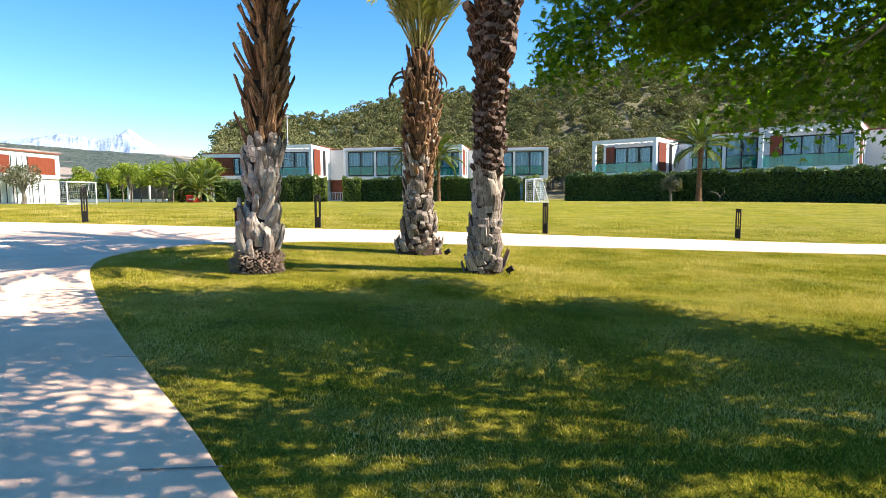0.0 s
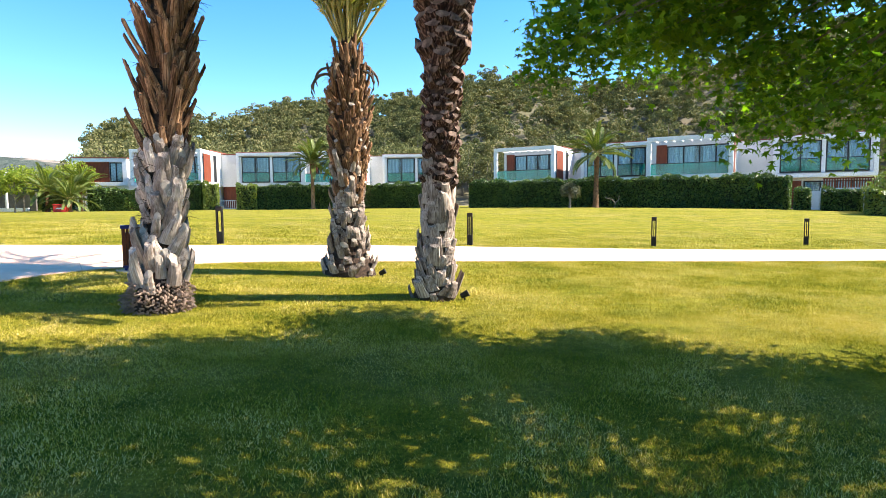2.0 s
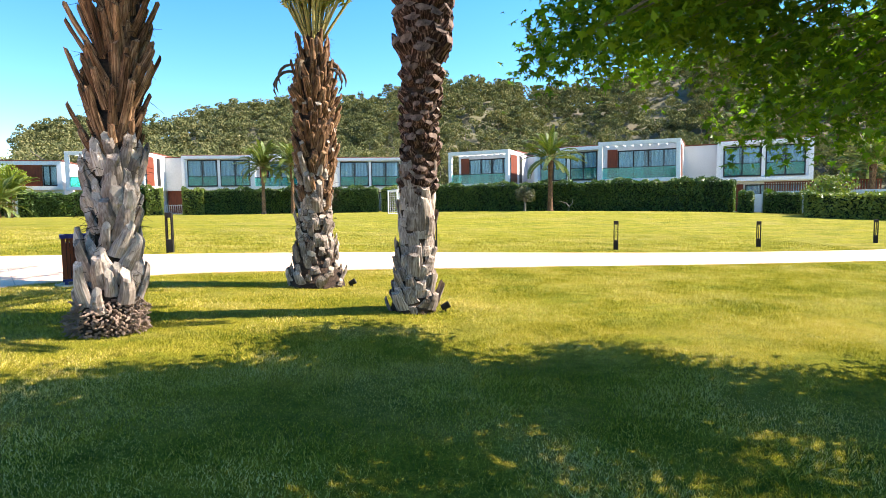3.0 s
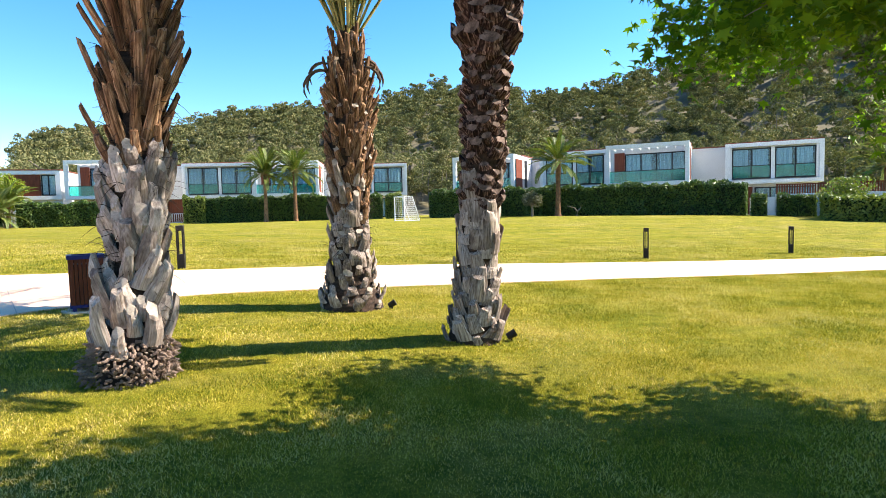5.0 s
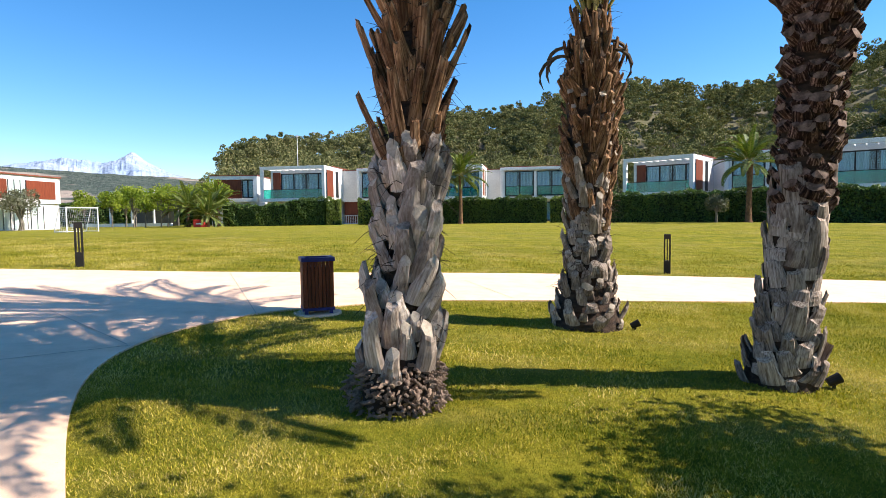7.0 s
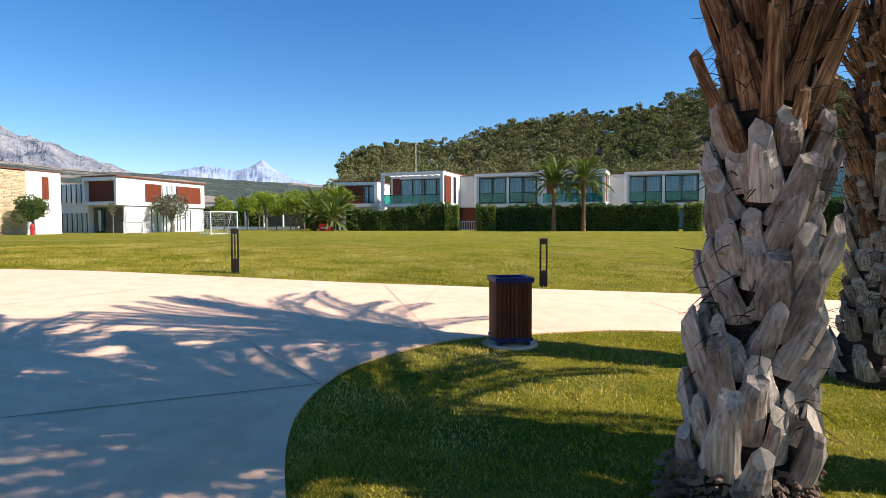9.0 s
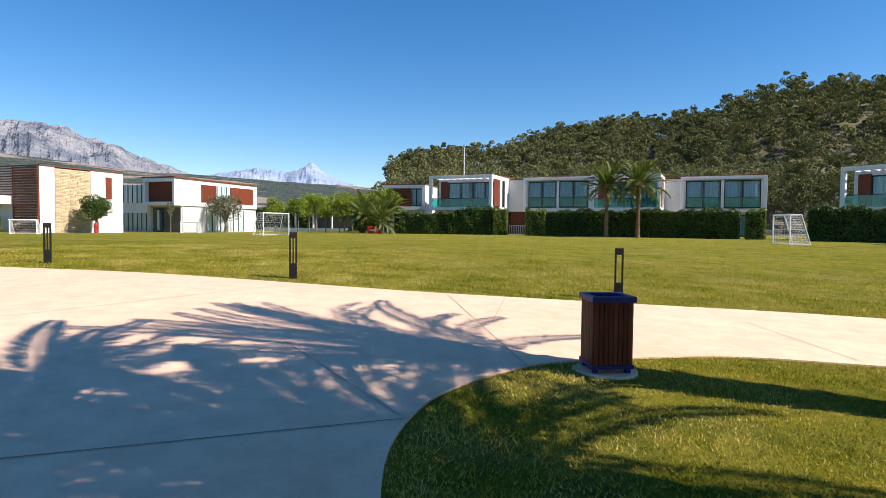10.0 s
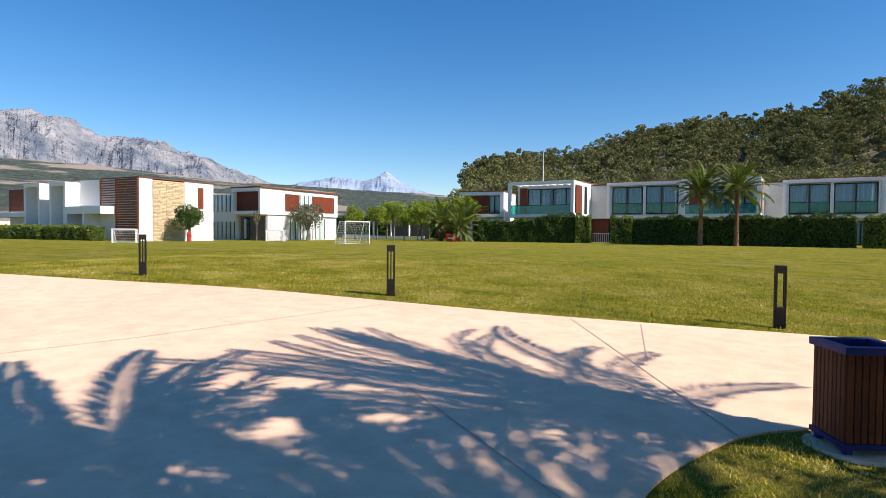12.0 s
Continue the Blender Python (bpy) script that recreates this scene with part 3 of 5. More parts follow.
def slab_house(house, u0, u1, v0, v1, zg, zs, zt, kind):
    """One two-storey block: kind 'loggia' has a deep open white frame with pergola, 'window' a framed glass front, 'link' a plain wall."""
    t = 0.42
    if kind == "link":
        part("wall", boxes((u0, u1, v0, v1, zs, zt - 0.25)), house, M_OFF, "pale plain recessed wall, greyed for its shade")
        part("lower_wall", boxes((u0, u1, v0 + .6, v1, zg - .5, zs - .004)), house, M_REDWOOD, "dark red timber lower wall")
        part("roof", boxes((u0 - .1, u1 + .1, v0 - 0.06, v1, zt - 0.25, zt - 0.12)), house, M_ROOF, "dark red roof edge")
        return
    d = 3.2 if kind == "loggia" else 0.55
    part("frame", boxes((u0, u1, v0, v0 + d, zs, zs + t), (u0, u1, v0, v0 + (d if kind != "loggia" else 0.45), zt - t, zt), (u0, u0 + t, v0, v0 + (0.45 if kind == "loggia" else d), zs + t, zt - t), (u1 - t, u1, v0, v0 + (0.45 if kind == "loggia" else d), zs + t, zt - t), bevel=0.012), house, M_WHITE, "white rendered frame")
    part("wall", each((u0, u1, v0 + d + 0.12, v1, zs, zt)), house, M_WHITE, "white rendered wall")
    part("roof", boxes((u0 - .05, u1 + .05, v0 + (d if kind == "loggia" else 0.4), v1 + .05, zt + 0.004, zt + 0.14)), house, M_ROOF, "dark red roof edge")
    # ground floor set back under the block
    part("lower_wall", boxes((u0 + 0.3, u1 - 0.3, v0 + 1.4, v1, zg - 0.5, zs - 0.004)), house, M_OFF, "lower wall with shade greyed into its render")
    part("timber_front", boxes((u0 + 0.4, u0 + (u1 - u0) * 0.3, v0 + 1.33, v0 + 1.395, zg - .2, zs - 0.3)), house, M_REDWOOD, "dark red timber cladding")
    window(house, u0 + (u1 - u0) * 0.32, u1 - 0.5, v0 + 1.2, zg + 0.1, zs - 0.35, 4, 0, True, 0.15)
    if kind == "window":
        m = (u0 + u1) / 2
        window(house, u0 + t + 0.25, m - 0.18, v0 + 0.3, zs + t + 0.12, zt - t - 0.15, 2, 1.25, True, 0.24)
        window(house, m + 0.18, u1 - t - 0.25, v0 + 0.3, zs + t + 0.12, zt - t - 0.15, 2, 1.25, True, 0.24)
        part("wall", each((u0 + t + 0.004, u0 + t + 0.25, v0 + 0.3, v0 + 0.5, zs + t, zt - t), (u1 - t - 0.25, u1 - t - 0.004, v0 + 0.3, v0 + 0.5, zs + t, zt - t), (m - 0.18, m + 0.18, v0 + 0.3, v0 + 0.5, zs + t, zt - t)), house, M_WHITE)
    else:
        window(house, u0 + 1.6, u1 - 0.1, v0 + 3.05, zs + t, zt - 0.75, 4, 0, True, 0.14)
        rail_of(house, u0 + t, u1 - t, v0 + 0.25, zs + t, 1.15)
        part("timber_front", boxes((u0 + 0.5, u0 + 1.6, v0 + 2.9, v0 + 3.0, zs + t, zt - 0.6)), house, M_REDWOOD, "red timber cladding")
        n = 9
        for i in range(n):
            a = u0 + t + 0.2 + (u1 - u0 - 2 * t - 0.4) * i / (n - 1)
            part("pergola_beam", boxes((a - 0.05, a + 0.05, v0 + 0.45, v0 + 3.2, zt - 0.36, zt - 0.12)), house, M_WHITE)
        # the side towards +u: a wall with a red panel and a slim window
        part("side_wall", boxes((u1 - 0.3, u1 - 0.01, v0 + 3.2, v1, zs + t, zt - t)), house, M_WHITE)
        part("side_panel", boxes((u1 - 0.02, u1 + 0.03, v0 + 0.9, v0 + 3.3, zs + t + 0.1, zt - t - 0.1)), house, M_REDWOOD, "red timber sliding panel")
        part("side_frame", each((u1 - 0.3, u1 - 0.006, v0 + 0.45, v0 + 3.2, zs + t - 0.001, zs + t + 0.1), (u1 - 0.3, u1 - 0.006, v0 + 0.45, v0 + 3.2, zt - t - 0.1, zt)), house, M_WHITE)
        part("side_window", boxes((u1 - 0.01, u1 + 0.025, v0 + 4.3, v0 + 5.4, zs + t + 0.1, zt - t - 0.1)), house, M_DARK, "slim dark window")


def row_one():
    h = thing("house", pose(-34, 80.4, 0, 0, 0, -4), "white modern two-storey house row with glazed upper boxes", "house")
    zg, zs, zt = 0.7, 3.95, 8.67
    slab_house(h, 0, 9.2, -0.6, 10, zg, zs, zt, "loggia")
    slab_house(h, 9.2, 11.5, 6.6, 12, zg, zs, zt, "link")
    slab_house(h, 11.5, 21.2, 6.1, 14, zg, zs, zt, "window")
    slab_house(h, 21.2, 29.8, 4.1, 15, zg, zs, zt, "loggia")
    slab_house(h, 29.8, 31.8, 11.4, 18, zg, zs, zt, "link")
    slab_house(h, 31.8, 42.0, 11.0, 20, zg, zs, zt, "window")


def row_two():
    h = thing("house", pose(12.6, 73.2, 0, 0, 0, -35), "white modern villas with green glass balconies before a hill", "house")
    zg, zs, zt = 0.5, 3.6, 8.0
    slab_house(h, 0, 7.9, 0, 10, zg, zs, zt, "loggia")
    slab_house(h, 7.9, 10.5, 7.5, 14, zg, zs, zt, "link")
    slab_house(h, 10.5, 18.6, 2.0, 12, zg, zs, zt, "window")
    slab_house(h, 18.7, 27.0, -1.6, 12, zg, zs, zt, "loggia")
    slab_house(h, 27.0, 30.4, 6.0, 14, zg, zs, zt, "link")
    slab_house(h, 30.4, 39.6, 5.4, 16, zg, zs, zt, "window")


def corner_house():
    h = thing("house", pose(-44.2, 85.6, 0, 0, 0, 6), "small white house with red timber upper panel", "house")
    part("wall", each((0, 7, 0.5, 7, 0.2, 8.0)), h, M_WHITE, "white rendered wall")
    part("frame", boxes((0, 7, 0, 0.496, 4.2, 4.7), (0, 7, 0, 0.496, 7.5, 8.0), (0, 0.6, 0, 0.496, 4.7, 7.5), (6.4, 7, 0, 0.496, 4.7, 7.5), bevel=0.01), h, M_WHITE)
    part("timber_front", boxes((0.6, 4.6, 0.3, 0.49, 4.7, 7.5)), h, M_REDWOOD, "red timber cladding")
    window(h, 4.7, 6.4, 0.3, 4.75, 7.45, 2, 0, False)
    part("roof", boxes((-.1, 7.1, -.05, 7.1, 8.004, 8.14)), h, M_ROOF, "dark red roof edge")
    part("side_window", boxes((-0.04, 0.0, 1.0, 3.0, 5.0, 7.2)), h, M_DARK)


def white_house():
    """The house whose long side faces the sun."""
    h = thing("house", pose(-59, 55, 0), "white two-storey house with red timber shutters, sunlit side", "house")
    zg, zs, zt = 0.72, 3.75, 6.8
    part("wall", each((0, 4.6, 1.4, 14, zs, zt), (0, 0.3, 0, 1.4, zs, zt), (4.3, 4.6, 0, 1.4, zs, zt), (0.3, 4.3, 0, 1.4, zs, zs + .4), (0.3, 4.3, 0, 1.4, zt - .4, zt)), h, M_WHITE, "white rendered wall")
    part("roof", boxes((-.1, 4.75, -.05, 14.1, zt + .004, zt + .15)), h, M_ROOF, "dark red roof edge")
    part("timber_front", boxes((0.304, 4.296, 0.55, 1.39, zs + .404, zt - .404)), h, M_REDWOOD, "red timber cladding")
    part("side_panel", boxes((4.6, 4.66, 4.0, 6.4, zs + .5, zt - .5)), h, M_REDWOOD, "red timber shutter")
    part("side_panel", boxes((4.6, 4.66, 9.0, 13.2, zs + .5, zt - .5)), h, M_REDWOOD, "red timber shutter")
    w = part("side_window", boxes((4.6, 4.64, 6.5, 8.9, zs + .5, zt - .5)), h, M_DRAWN, "pale curtained window")
    for a in (6.5, 7.3, 8.1, 8.82):
        part("mullion", boxes((4.641, 4.68, a, a + .08, zs + .5, zt - .5)), w, M_DARK)
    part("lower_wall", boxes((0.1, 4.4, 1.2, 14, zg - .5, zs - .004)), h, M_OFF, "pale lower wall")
    # The entrance's shade is in this wall's dark colour.
    part("lower_front", boxes((0.3, 4.3, 1.1, 1.19, zg, zs - .2)), h, M_SHADE, "entrance wall painted dark for shade")
    door = part("entrance_door", boxes((0.9, 1.9, 1.03, 1.09, zg + .05, zs - .35)), h, M_DARK, "dark glazed entrance door")
    part("pane", boxes((1.0, 1.36, 1.01, 1.028, zg + .2, zs - .5)), door, M_DRAWN)
    part("pane", boxes((1.44, 1.8, 1.01, 1.028, zg + .2, zs - .5)), door, M_GLASS)
    part("slit_window", boxes((3.7, 4.2, 0.5, 0.549, zs + .5, zt - .5)), h, M_DARK, "dark slim window beside cladding")
    part("stone_panel", boxes((4.4, 4.47, 1.3, 4.6, zg, zs - .1)), h, M_OFF, "pale stone panel")
    for a in (5.0, 7.3, 9.6):
        w = part("side_window", boxes((4.4, 4.45, a, a + 1.9, zg + .1, zs - .3)), h, M_DRAWN, "tall curtained glass door")
        for q in (0, 0.91, 1.82):
            part("mullion", boxes((4.451, 4.49, a + q, a + q + .08, zg + .1, zs - .3)), w, M_DARK)
    # the low link towards the next house
    part("link_wall", boxes((-4.5, -0.05, 0.7, 6, zg - .5, zt - .7)), h, M_WHITE)
    for z in (zg + .1, zs + .3):
        w = part("link_window", boxes((-4.4, -0.1, 0.64, 0.695, z, z + 2.1)), h, M_DRAWN, "pale curtained window")
        for u in (-4.4, -3.7, -3.0, -2.3, -1.6, -0.9, -0.2):
            part("mullion", boxes((u, u + .08, 0.59, 0.635, z, z + 2.1)), w, M_DARK)


def stone_house():
    h = thing("house", pose(-56.5, 41.7, 0), "white house with sandstone wall panel and brown slatted screen", "house")
    zg, zt = 0.72, 6.8
    part("wall", each((-6, 0, 0, 1.4, zg - .5, zt), (-6, -0.2, 1.4, 5.0, zg - .5, zt - .04), (-6, 0, 5.0, 8.6, zg - .5, zt)), h, M_WHITE, "white rendered wall")
    panel = part("stone_panel", boxes((-0.2, -0.05, 1.404, 4.996, zg - .3, zt - .1)), h, M_STONE, "sandstone cladding")
    rng = random.Random(4)
    z = zg
    stones = [mesh_of("stone", boxes((0, 0.07, 0, w, 0, 0.125), bevel=0.012), M_STONE) for w in (0.5, 0.72, 0.95)]
    while z < zt - 0.25:
        y = 1.42
        while y < 4.9:
            i = rng.randrange(3)
            w = (0.5, 0.72, 0.95)[i]
            if y + w > 4.99:
                if y + 0.5 > 4.99:
                    break
                i, w = 0, 0.5
            part("stone", stones[i], panel, m=pose(-0.05 + rng.uniform(-.02, .02), y, z))
            y += w + 0.015
        z += 0.135
    part("slit_window", boxes((0.0, 0.03, 6.6, 7.3, 4.1, zt - .5)), h, M_REDWOOD, "narrow red shutter")
    part("roof", boxes((-6, 0.05, -.05, 8.65, zt + .004, zt + .1)), h, M_ROOF)
    # slatted screen and balcony on the front
    screen = part("screen", boxes((-3.4, -3.3, -.14, -.05, zg, zt), (-0.12, -0.02, -.14, -.05, zg, zt), (-5.9, -5.8, -.14, -.05, 3.7, zt)), h, M_REDWOOD, "brown timber slatted screen")
    slat = mesh_of("slat", boxes((-3.35, -0.05, -.2, -.145, 0, 0.15)), M_REDWOOD)
    for i in range(25):
        part("slat", slat, screen, m=pose(0, 0, zg + 0.1 + i * 0.24))
    slat2 = mesh_of("slat", boxes((-5.85, -3.4, -.2, -.145, 0, 0.09)), M_REDWOOD)
    for i in range(11):
        part("slat", slat2, screen, m=pose(0, 0, 4.2 + i * 0.235))
    part("balcony", each((-9.4, -3.42, -1.6, -0.01, 3.35, 4.1), (-6.5, -6.2, -1.5, -0.01, zg, 3.345), (-9.4, -9.1, -1.5, -0.01, zg, 3.345)), h, M_WHITE, "white balcony over garage openings")
    part("wall", each((-9.4, -6.004, 0, 6, zg - .5, zt)), h, M_WHITE)
    for a, b in ((-12.2, -9.41), (-17.0, -14.0)):
        part("bay_frame", each((a, a + .35, -1.5, 0.5, zg, zt - .2), (b - .35, b, -1.5, 0.5, zg, zt - .2), (a + .351, b - .351, -1.5, 0.5, zt - .6, zt - .2), (a + .351, b - .351, -.3, 0.5, zg, zt - .601)), h, M_WHITE, "tall white bay")
        part("bay_window", boxes((a + .36, b - .36, -.36, -.31, zg, zg + 2.2)), h, M_GLASS)
    part("wall", each((-14.0, -12.201, -.4, 5, zg - .5, zt - .2)), h, M_WHITE)
    part("wall", each((-24, -17.001, 0.5, 5, zg - .5, zt - .4)), h, M_WHITE)
    part("timber_front", boxes((-24, -18, 0.4, 0.496, 3.8, zt - .5)), h, M_REDWOOD, "red timber cladding")
    part("balcony", each((-24, -17.1, -1.0, 0.39, 3.1, 3.6)), h, M_WHITE)


row_one()
row_two()
corner_house()
white_house()
stone_house()


# ---- things on the lawn ----
def bollard(x, y, turn, group="path bollards"):
    b = thing("bollard_light", pose(x, y, gzf(x, y) - 0.01, 0, 0, turn), "dark brown square metal bollard lamp with slots", "bollard", group)
    w = 0.085
    part("base", boxes((-w, w, -w, w, 0, 0.36), bevel=0.006), b, M_BOLL)
    part("cap", boxes((-w, w, -w, w, 0.93, 1.06), bevel=0.006), b, M_BOLL)
    for sx in (-1, 1):
        for sy in (-1, 1):
            part("post", boxes((sx * w, sx * (w - 0.036), sy * w, sy * (w - 0.036), 0.359, 0.931)), b, M_BOLL)
    part("bar", boxes((-0.012, 0.012, -w, -w + 0.02, 0.359, 0.931), (-0.012, 0.012, w - 0.02, w, 0.359, 0.931)), b, M_BOLL)
    return b


first = bollard(-19.3, 16.38, 50)
for x, y, turn in ((-12.1, 16.93, 33), (-5.1, 18.06, 94), (2.21, 19.97, -15), (9.09, 21.4, -27), (16.03, 22.81, -36), (23.0, 24.1, -42)):
    copy_thing(first, pose(x, y, gzf(x, y) - 0.01, 0, 0, turn))


def litter_bin(x, y, turn):
    b = thing("litter_bin", pose(x, y, gzf(x, y) + 0.02, 0, 0, turn), "dark timber slatted litter bin with blue metal rim", "litter bin")
    w = 0.2
    slat = mesh_of("slat", boxes((-0.021, 0.021, -0.012, 0.012, 0.09, 0.745), bevel=0.004), M_SLAT)
    for k in range(4):
        for i in range(8):
            part("slat", slat, b, m=pose(0, 0, 0, 0, 0, 90 * k) @ pose(-w + 0.026 + i * (2 * w - 0.052) / 7, -w, 0))
    part("rim", each((-w - .03, w + .03, -w - .03, -w + .035, 0.735, 0.79), (-w - .03, w + .03, w - .035, w + .03, 0.735, 0.79), (-w - .03, -w + .035, -w + .0351, w - .0351, 0.735, 0.79), (w - .035, w + .03, -w + .0351, w - .0351, 0.735, 0.79)), b, M_BLUE, "dark blue metal rim")
    part("base_frame", boxes((-w - .02, w + .02, -w - .02, w + .02, 0.05, 0.089)), b, M_BLUE, "dark blue metal base")
    for sx in (-1, 1):
        for sy in (-1, 1):
            part("foot", boxes((sx * (w - .03) - .025, sx * (w - .03) + .025, sy * (w - .03) - .025, sy * (w - .03) + .025, 0, 0.05)), b, M_BLUE)
    part("liner", boxes((-w + .03, w - .03, -w + .03, w - .03, 0.1, 0.66)), b, M_DARK, "dark inner liner")
    bm = bmesh.new()
    bmesh.ops.create_cone(bm, cap_ends=True, segments=18, radius1=0.36, radius2=0.33, depth=0.05)
    for v in bm.verts:
        v.co.x *= 1.0 + 0.08 * math.sin(v.co.y * 9)
        v.co.z -= 0.024
    part("concrete_pad", bm, b, M_CONC, "rough concrete pad")
    return b


litter_bin(-4.88, 12.22, 24)


def goal(x, y, turn, w, h, d, label, top=0.7):
    """A goal with tubes and net; its mouth looks along local -y."""
    g = thing("football_goal", pose(x, y, gzf(x, y) + 0.01, 0, 0, turn), label, "football goal")
    r = 0.05
    rod = lambda a, b: part("post", tube(bmesh.new(), [a, b], [r, r], 8), g, M_GOAL)
    rod((0, 0, 0), (0, 0, h))
    rod((w, 0, 0), (w, 0, h))
    part("crossbar", tube(bmesh.new(), [(-r, 0, h), (w + r, 0, h)], [r, r], 8), g, M_GOAL)
    for u in (0, w):
        part("stay", tube(bmesh.new(), [(u, 0, h), (u, top, h), (u, d, 0.04)], [r * 0.7] * 3, 6), g, M_GOAL)
        part("ground_bar", tube(bmesh.new(), [(u, 0, 0.04), (u, d, 0.04)], [r * 0.7] * 2, 6), g, M_GOAL)
    part("ground_bar", tube(bmesh.new(), [(0, d, 0.04), (w, d, 0.04)], [r * 0.7] * 2, 6), g, M_GOAL)
    bm = bmesh.new()
    c = 0.007
    n = int(w / 0.2)
    prof = [(0, h), (top, h), (d, 0.04)]
    for i in range(n + 1):
        u = w * i / n
        tube(bm, [(u, v, z - 0.02 - 0.05 * math.sin(3 * u)) for v, z in prof], [c] * 3, 3, False)
    for i in range(1, 12):
        f = i / 12
        v, z = top + (d - top) * f, h + (0.04 - h) * f
        tube(bm, [(0, v, z), (w / 2, v + 0.06, z - 0.02), (w, v, z)], [c] * 3, 3, False)
        for u in (0, w):
            tube(bm, [(u, 0.02, z), (u, v, z)], [c] * 2, 3, False)
    for i in range(1, 7):
        f = i / 7
        for u in (0, w):
            v = d * f
            zz = h if v < top else h + (0.04 - h) * (v - top) / (d - top)
            tube(bm, [(u, v, 0.04), (u, v, zz)], [c] * 2, 3, False)
    part("net", bm, g, M_NET, "white mesh net")
    return g


goal(3.3, 51.9, -78, 2.6, 2.0, 1.3, "white tubular football goal with net before hedge")
goal(-36.6, 47.4, 80, 3.0, 2.0, 1.3, "white football goal with net on far lawn")
goal(-46.6, 32.8, 40, 1.6, 1.0, 0.9, "small white training goal beside stone house", 0.35)
goal(-50.5, 52.0, 25, 1.8, 1.15, 0.9, "small white training goal before white house", 0.35)


# ---- hedges and shrubs ----
def hedge(line, w, h, label, mat, seed, leaf=0.11, dens=150, name="hedge", lump=0.3):
    """A clipped hedge along a line in the plan, with a leafy skin round a core blackened for inner shade."""
    ob = thing(name, pose(line[0][0], line[0][1], 0), label, "hedge")
    ox, oy = line[0]
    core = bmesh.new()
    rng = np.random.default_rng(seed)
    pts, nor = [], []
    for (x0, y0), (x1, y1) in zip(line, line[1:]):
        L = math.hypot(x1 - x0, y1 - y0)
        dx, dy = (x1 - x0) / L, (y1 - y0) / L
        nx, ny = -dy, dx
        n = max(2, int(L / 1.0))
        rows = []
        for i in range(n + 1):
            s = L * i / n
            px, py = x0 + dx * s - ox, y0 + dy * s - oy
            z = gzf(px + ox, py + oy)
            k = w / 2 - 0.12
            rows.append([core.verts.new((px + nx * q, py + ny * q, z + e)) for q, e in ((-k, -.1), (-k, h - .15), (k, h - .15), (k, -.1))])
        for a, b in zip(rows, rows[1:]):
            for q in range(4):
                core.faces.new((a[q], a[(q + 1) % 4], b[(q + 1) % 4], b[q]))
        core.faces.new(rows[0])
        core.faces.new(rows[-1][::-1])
        area = L * (2 * h + w) + 2 * w * h
        m = int(area * dens)
        s = rng.uniform(-0.05, L + 0.05, m)
        side = rng.uniform(0, 2 * h + w, m)
        q = np.where(side < h, -w / 2, np.where(side < h + w, side - h - w / 2, w / 2))
        e = np.where(side < h, side, np.where(side < h + w, h, 2 * h + w - side))
        end = rng.uniform(size=m) < 2 * w * h / area
        s = np.where(end, np.where(rng.uniform(size=m) < 0.5, 0, L), s)
        q = np.where(end, rng.uniform(-w / 2, w / 2, m), q)
        e = np.where(end, rng.uniform(0, h, m), e)
        wave = np.sin(s * 1.7 + seed) * 0.5 + np.sin(s * 4.1 + e * 2 + seed) * 0.3
        grow = 1 + lump * wave / max(w, 0.6)
        q = q * grow + rng.normal(0, 0.05, m)
        e = e * (1 + 0.05 * np.sin(s * 0.9 + seed) + 0.05 * np.sin(s * 2.3 + q * 1.7 + seed) + 0.03 * np.sin(s * 5.1)) + rng.normal(0, 0.06, m)
        px, py = x0 + dx * s + nx * q, y0 + dy * s + ny * q
        pts.append(np.stack([px - ox, py - oy, gz(px, py) + np.maximum(e, 0.02)], 1))
        nn = np.stack([nx * np.sign(q) * (np.abs(q) > w * 0.4), ny * np.sign(q) * (np.abs(q) > w * 0.4), (e > h * 0.93) * 1.0], 1)
        nor.append(nn * 0.7)
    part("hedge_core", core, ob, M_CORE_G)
    q = leaf_cloud(np.concatenate(pts), np.concatenate(nor), leaf, seed, 1.0, 4)
    part("foliage", tri_mesh("foliage", q, 4, mat), ob)
    return ob


hedge([(-36.5, 74.6), (-28.6, 75.7)], 1.8, 2.65, "clipped dark green hedge in front of house", M_HEDGE, 1)
hedge([(-28.4, 75.7), (-24.0, 76.3)], 1.9, 3.25, "taller bushy dark green end of hedge", M_HEDGE, 11)
hedge([(-23.6, 75.9), (-22.0, 76.2)], 1.9, 3.2, "rounded light green end bush of hedge", M_HEDGE_Y, 2)
hedge([(-19.3, 75.2), (-17.0, 75.4)], 1.7, 3.1, "separate light green clipped bush beside path gate", M_HEDGE_Y, 3)
hedge([(-16.8, 75.6), (3.6, 72.2)], 1.7, 2.9, "long dark green hedge in shade", M_HEDGE, 4)
hedge([(4.2, 71.9), (5.9, 71.6)], 1.7, 2.9, "light green clipped end of hedge", M_HEDGE_Y, 5)
hedge([(9.0, 67.5), (20.0, 61.5), (34.2, 48.6)], 1.7, 2.9, "tall clipped green hedge along villas", M_HEDGE, 6)
hedge([(33.5, 47.0), (34.3, 46.3)], 1.2, 1.65, "low square clipped hedge block", M_HEDGE, 7)
hedge([(34.9, 45.7), (37.0, 44.1)], 1.2, 1.7, "low square clipped hedge block by wall", M_HEDGE, 8)
hedge([(33.6, 39.8), (38.5, 36.2), (48, 30)], 1.6, 1.75, "low light green hedge in sun", M_HEDGE_Y, 9)
hedge([(-82, 38.5), (-59.5, 39.6)], 1.4, 1.3, "low flowering green hedge before house", M_HEDGE_Y, 10)
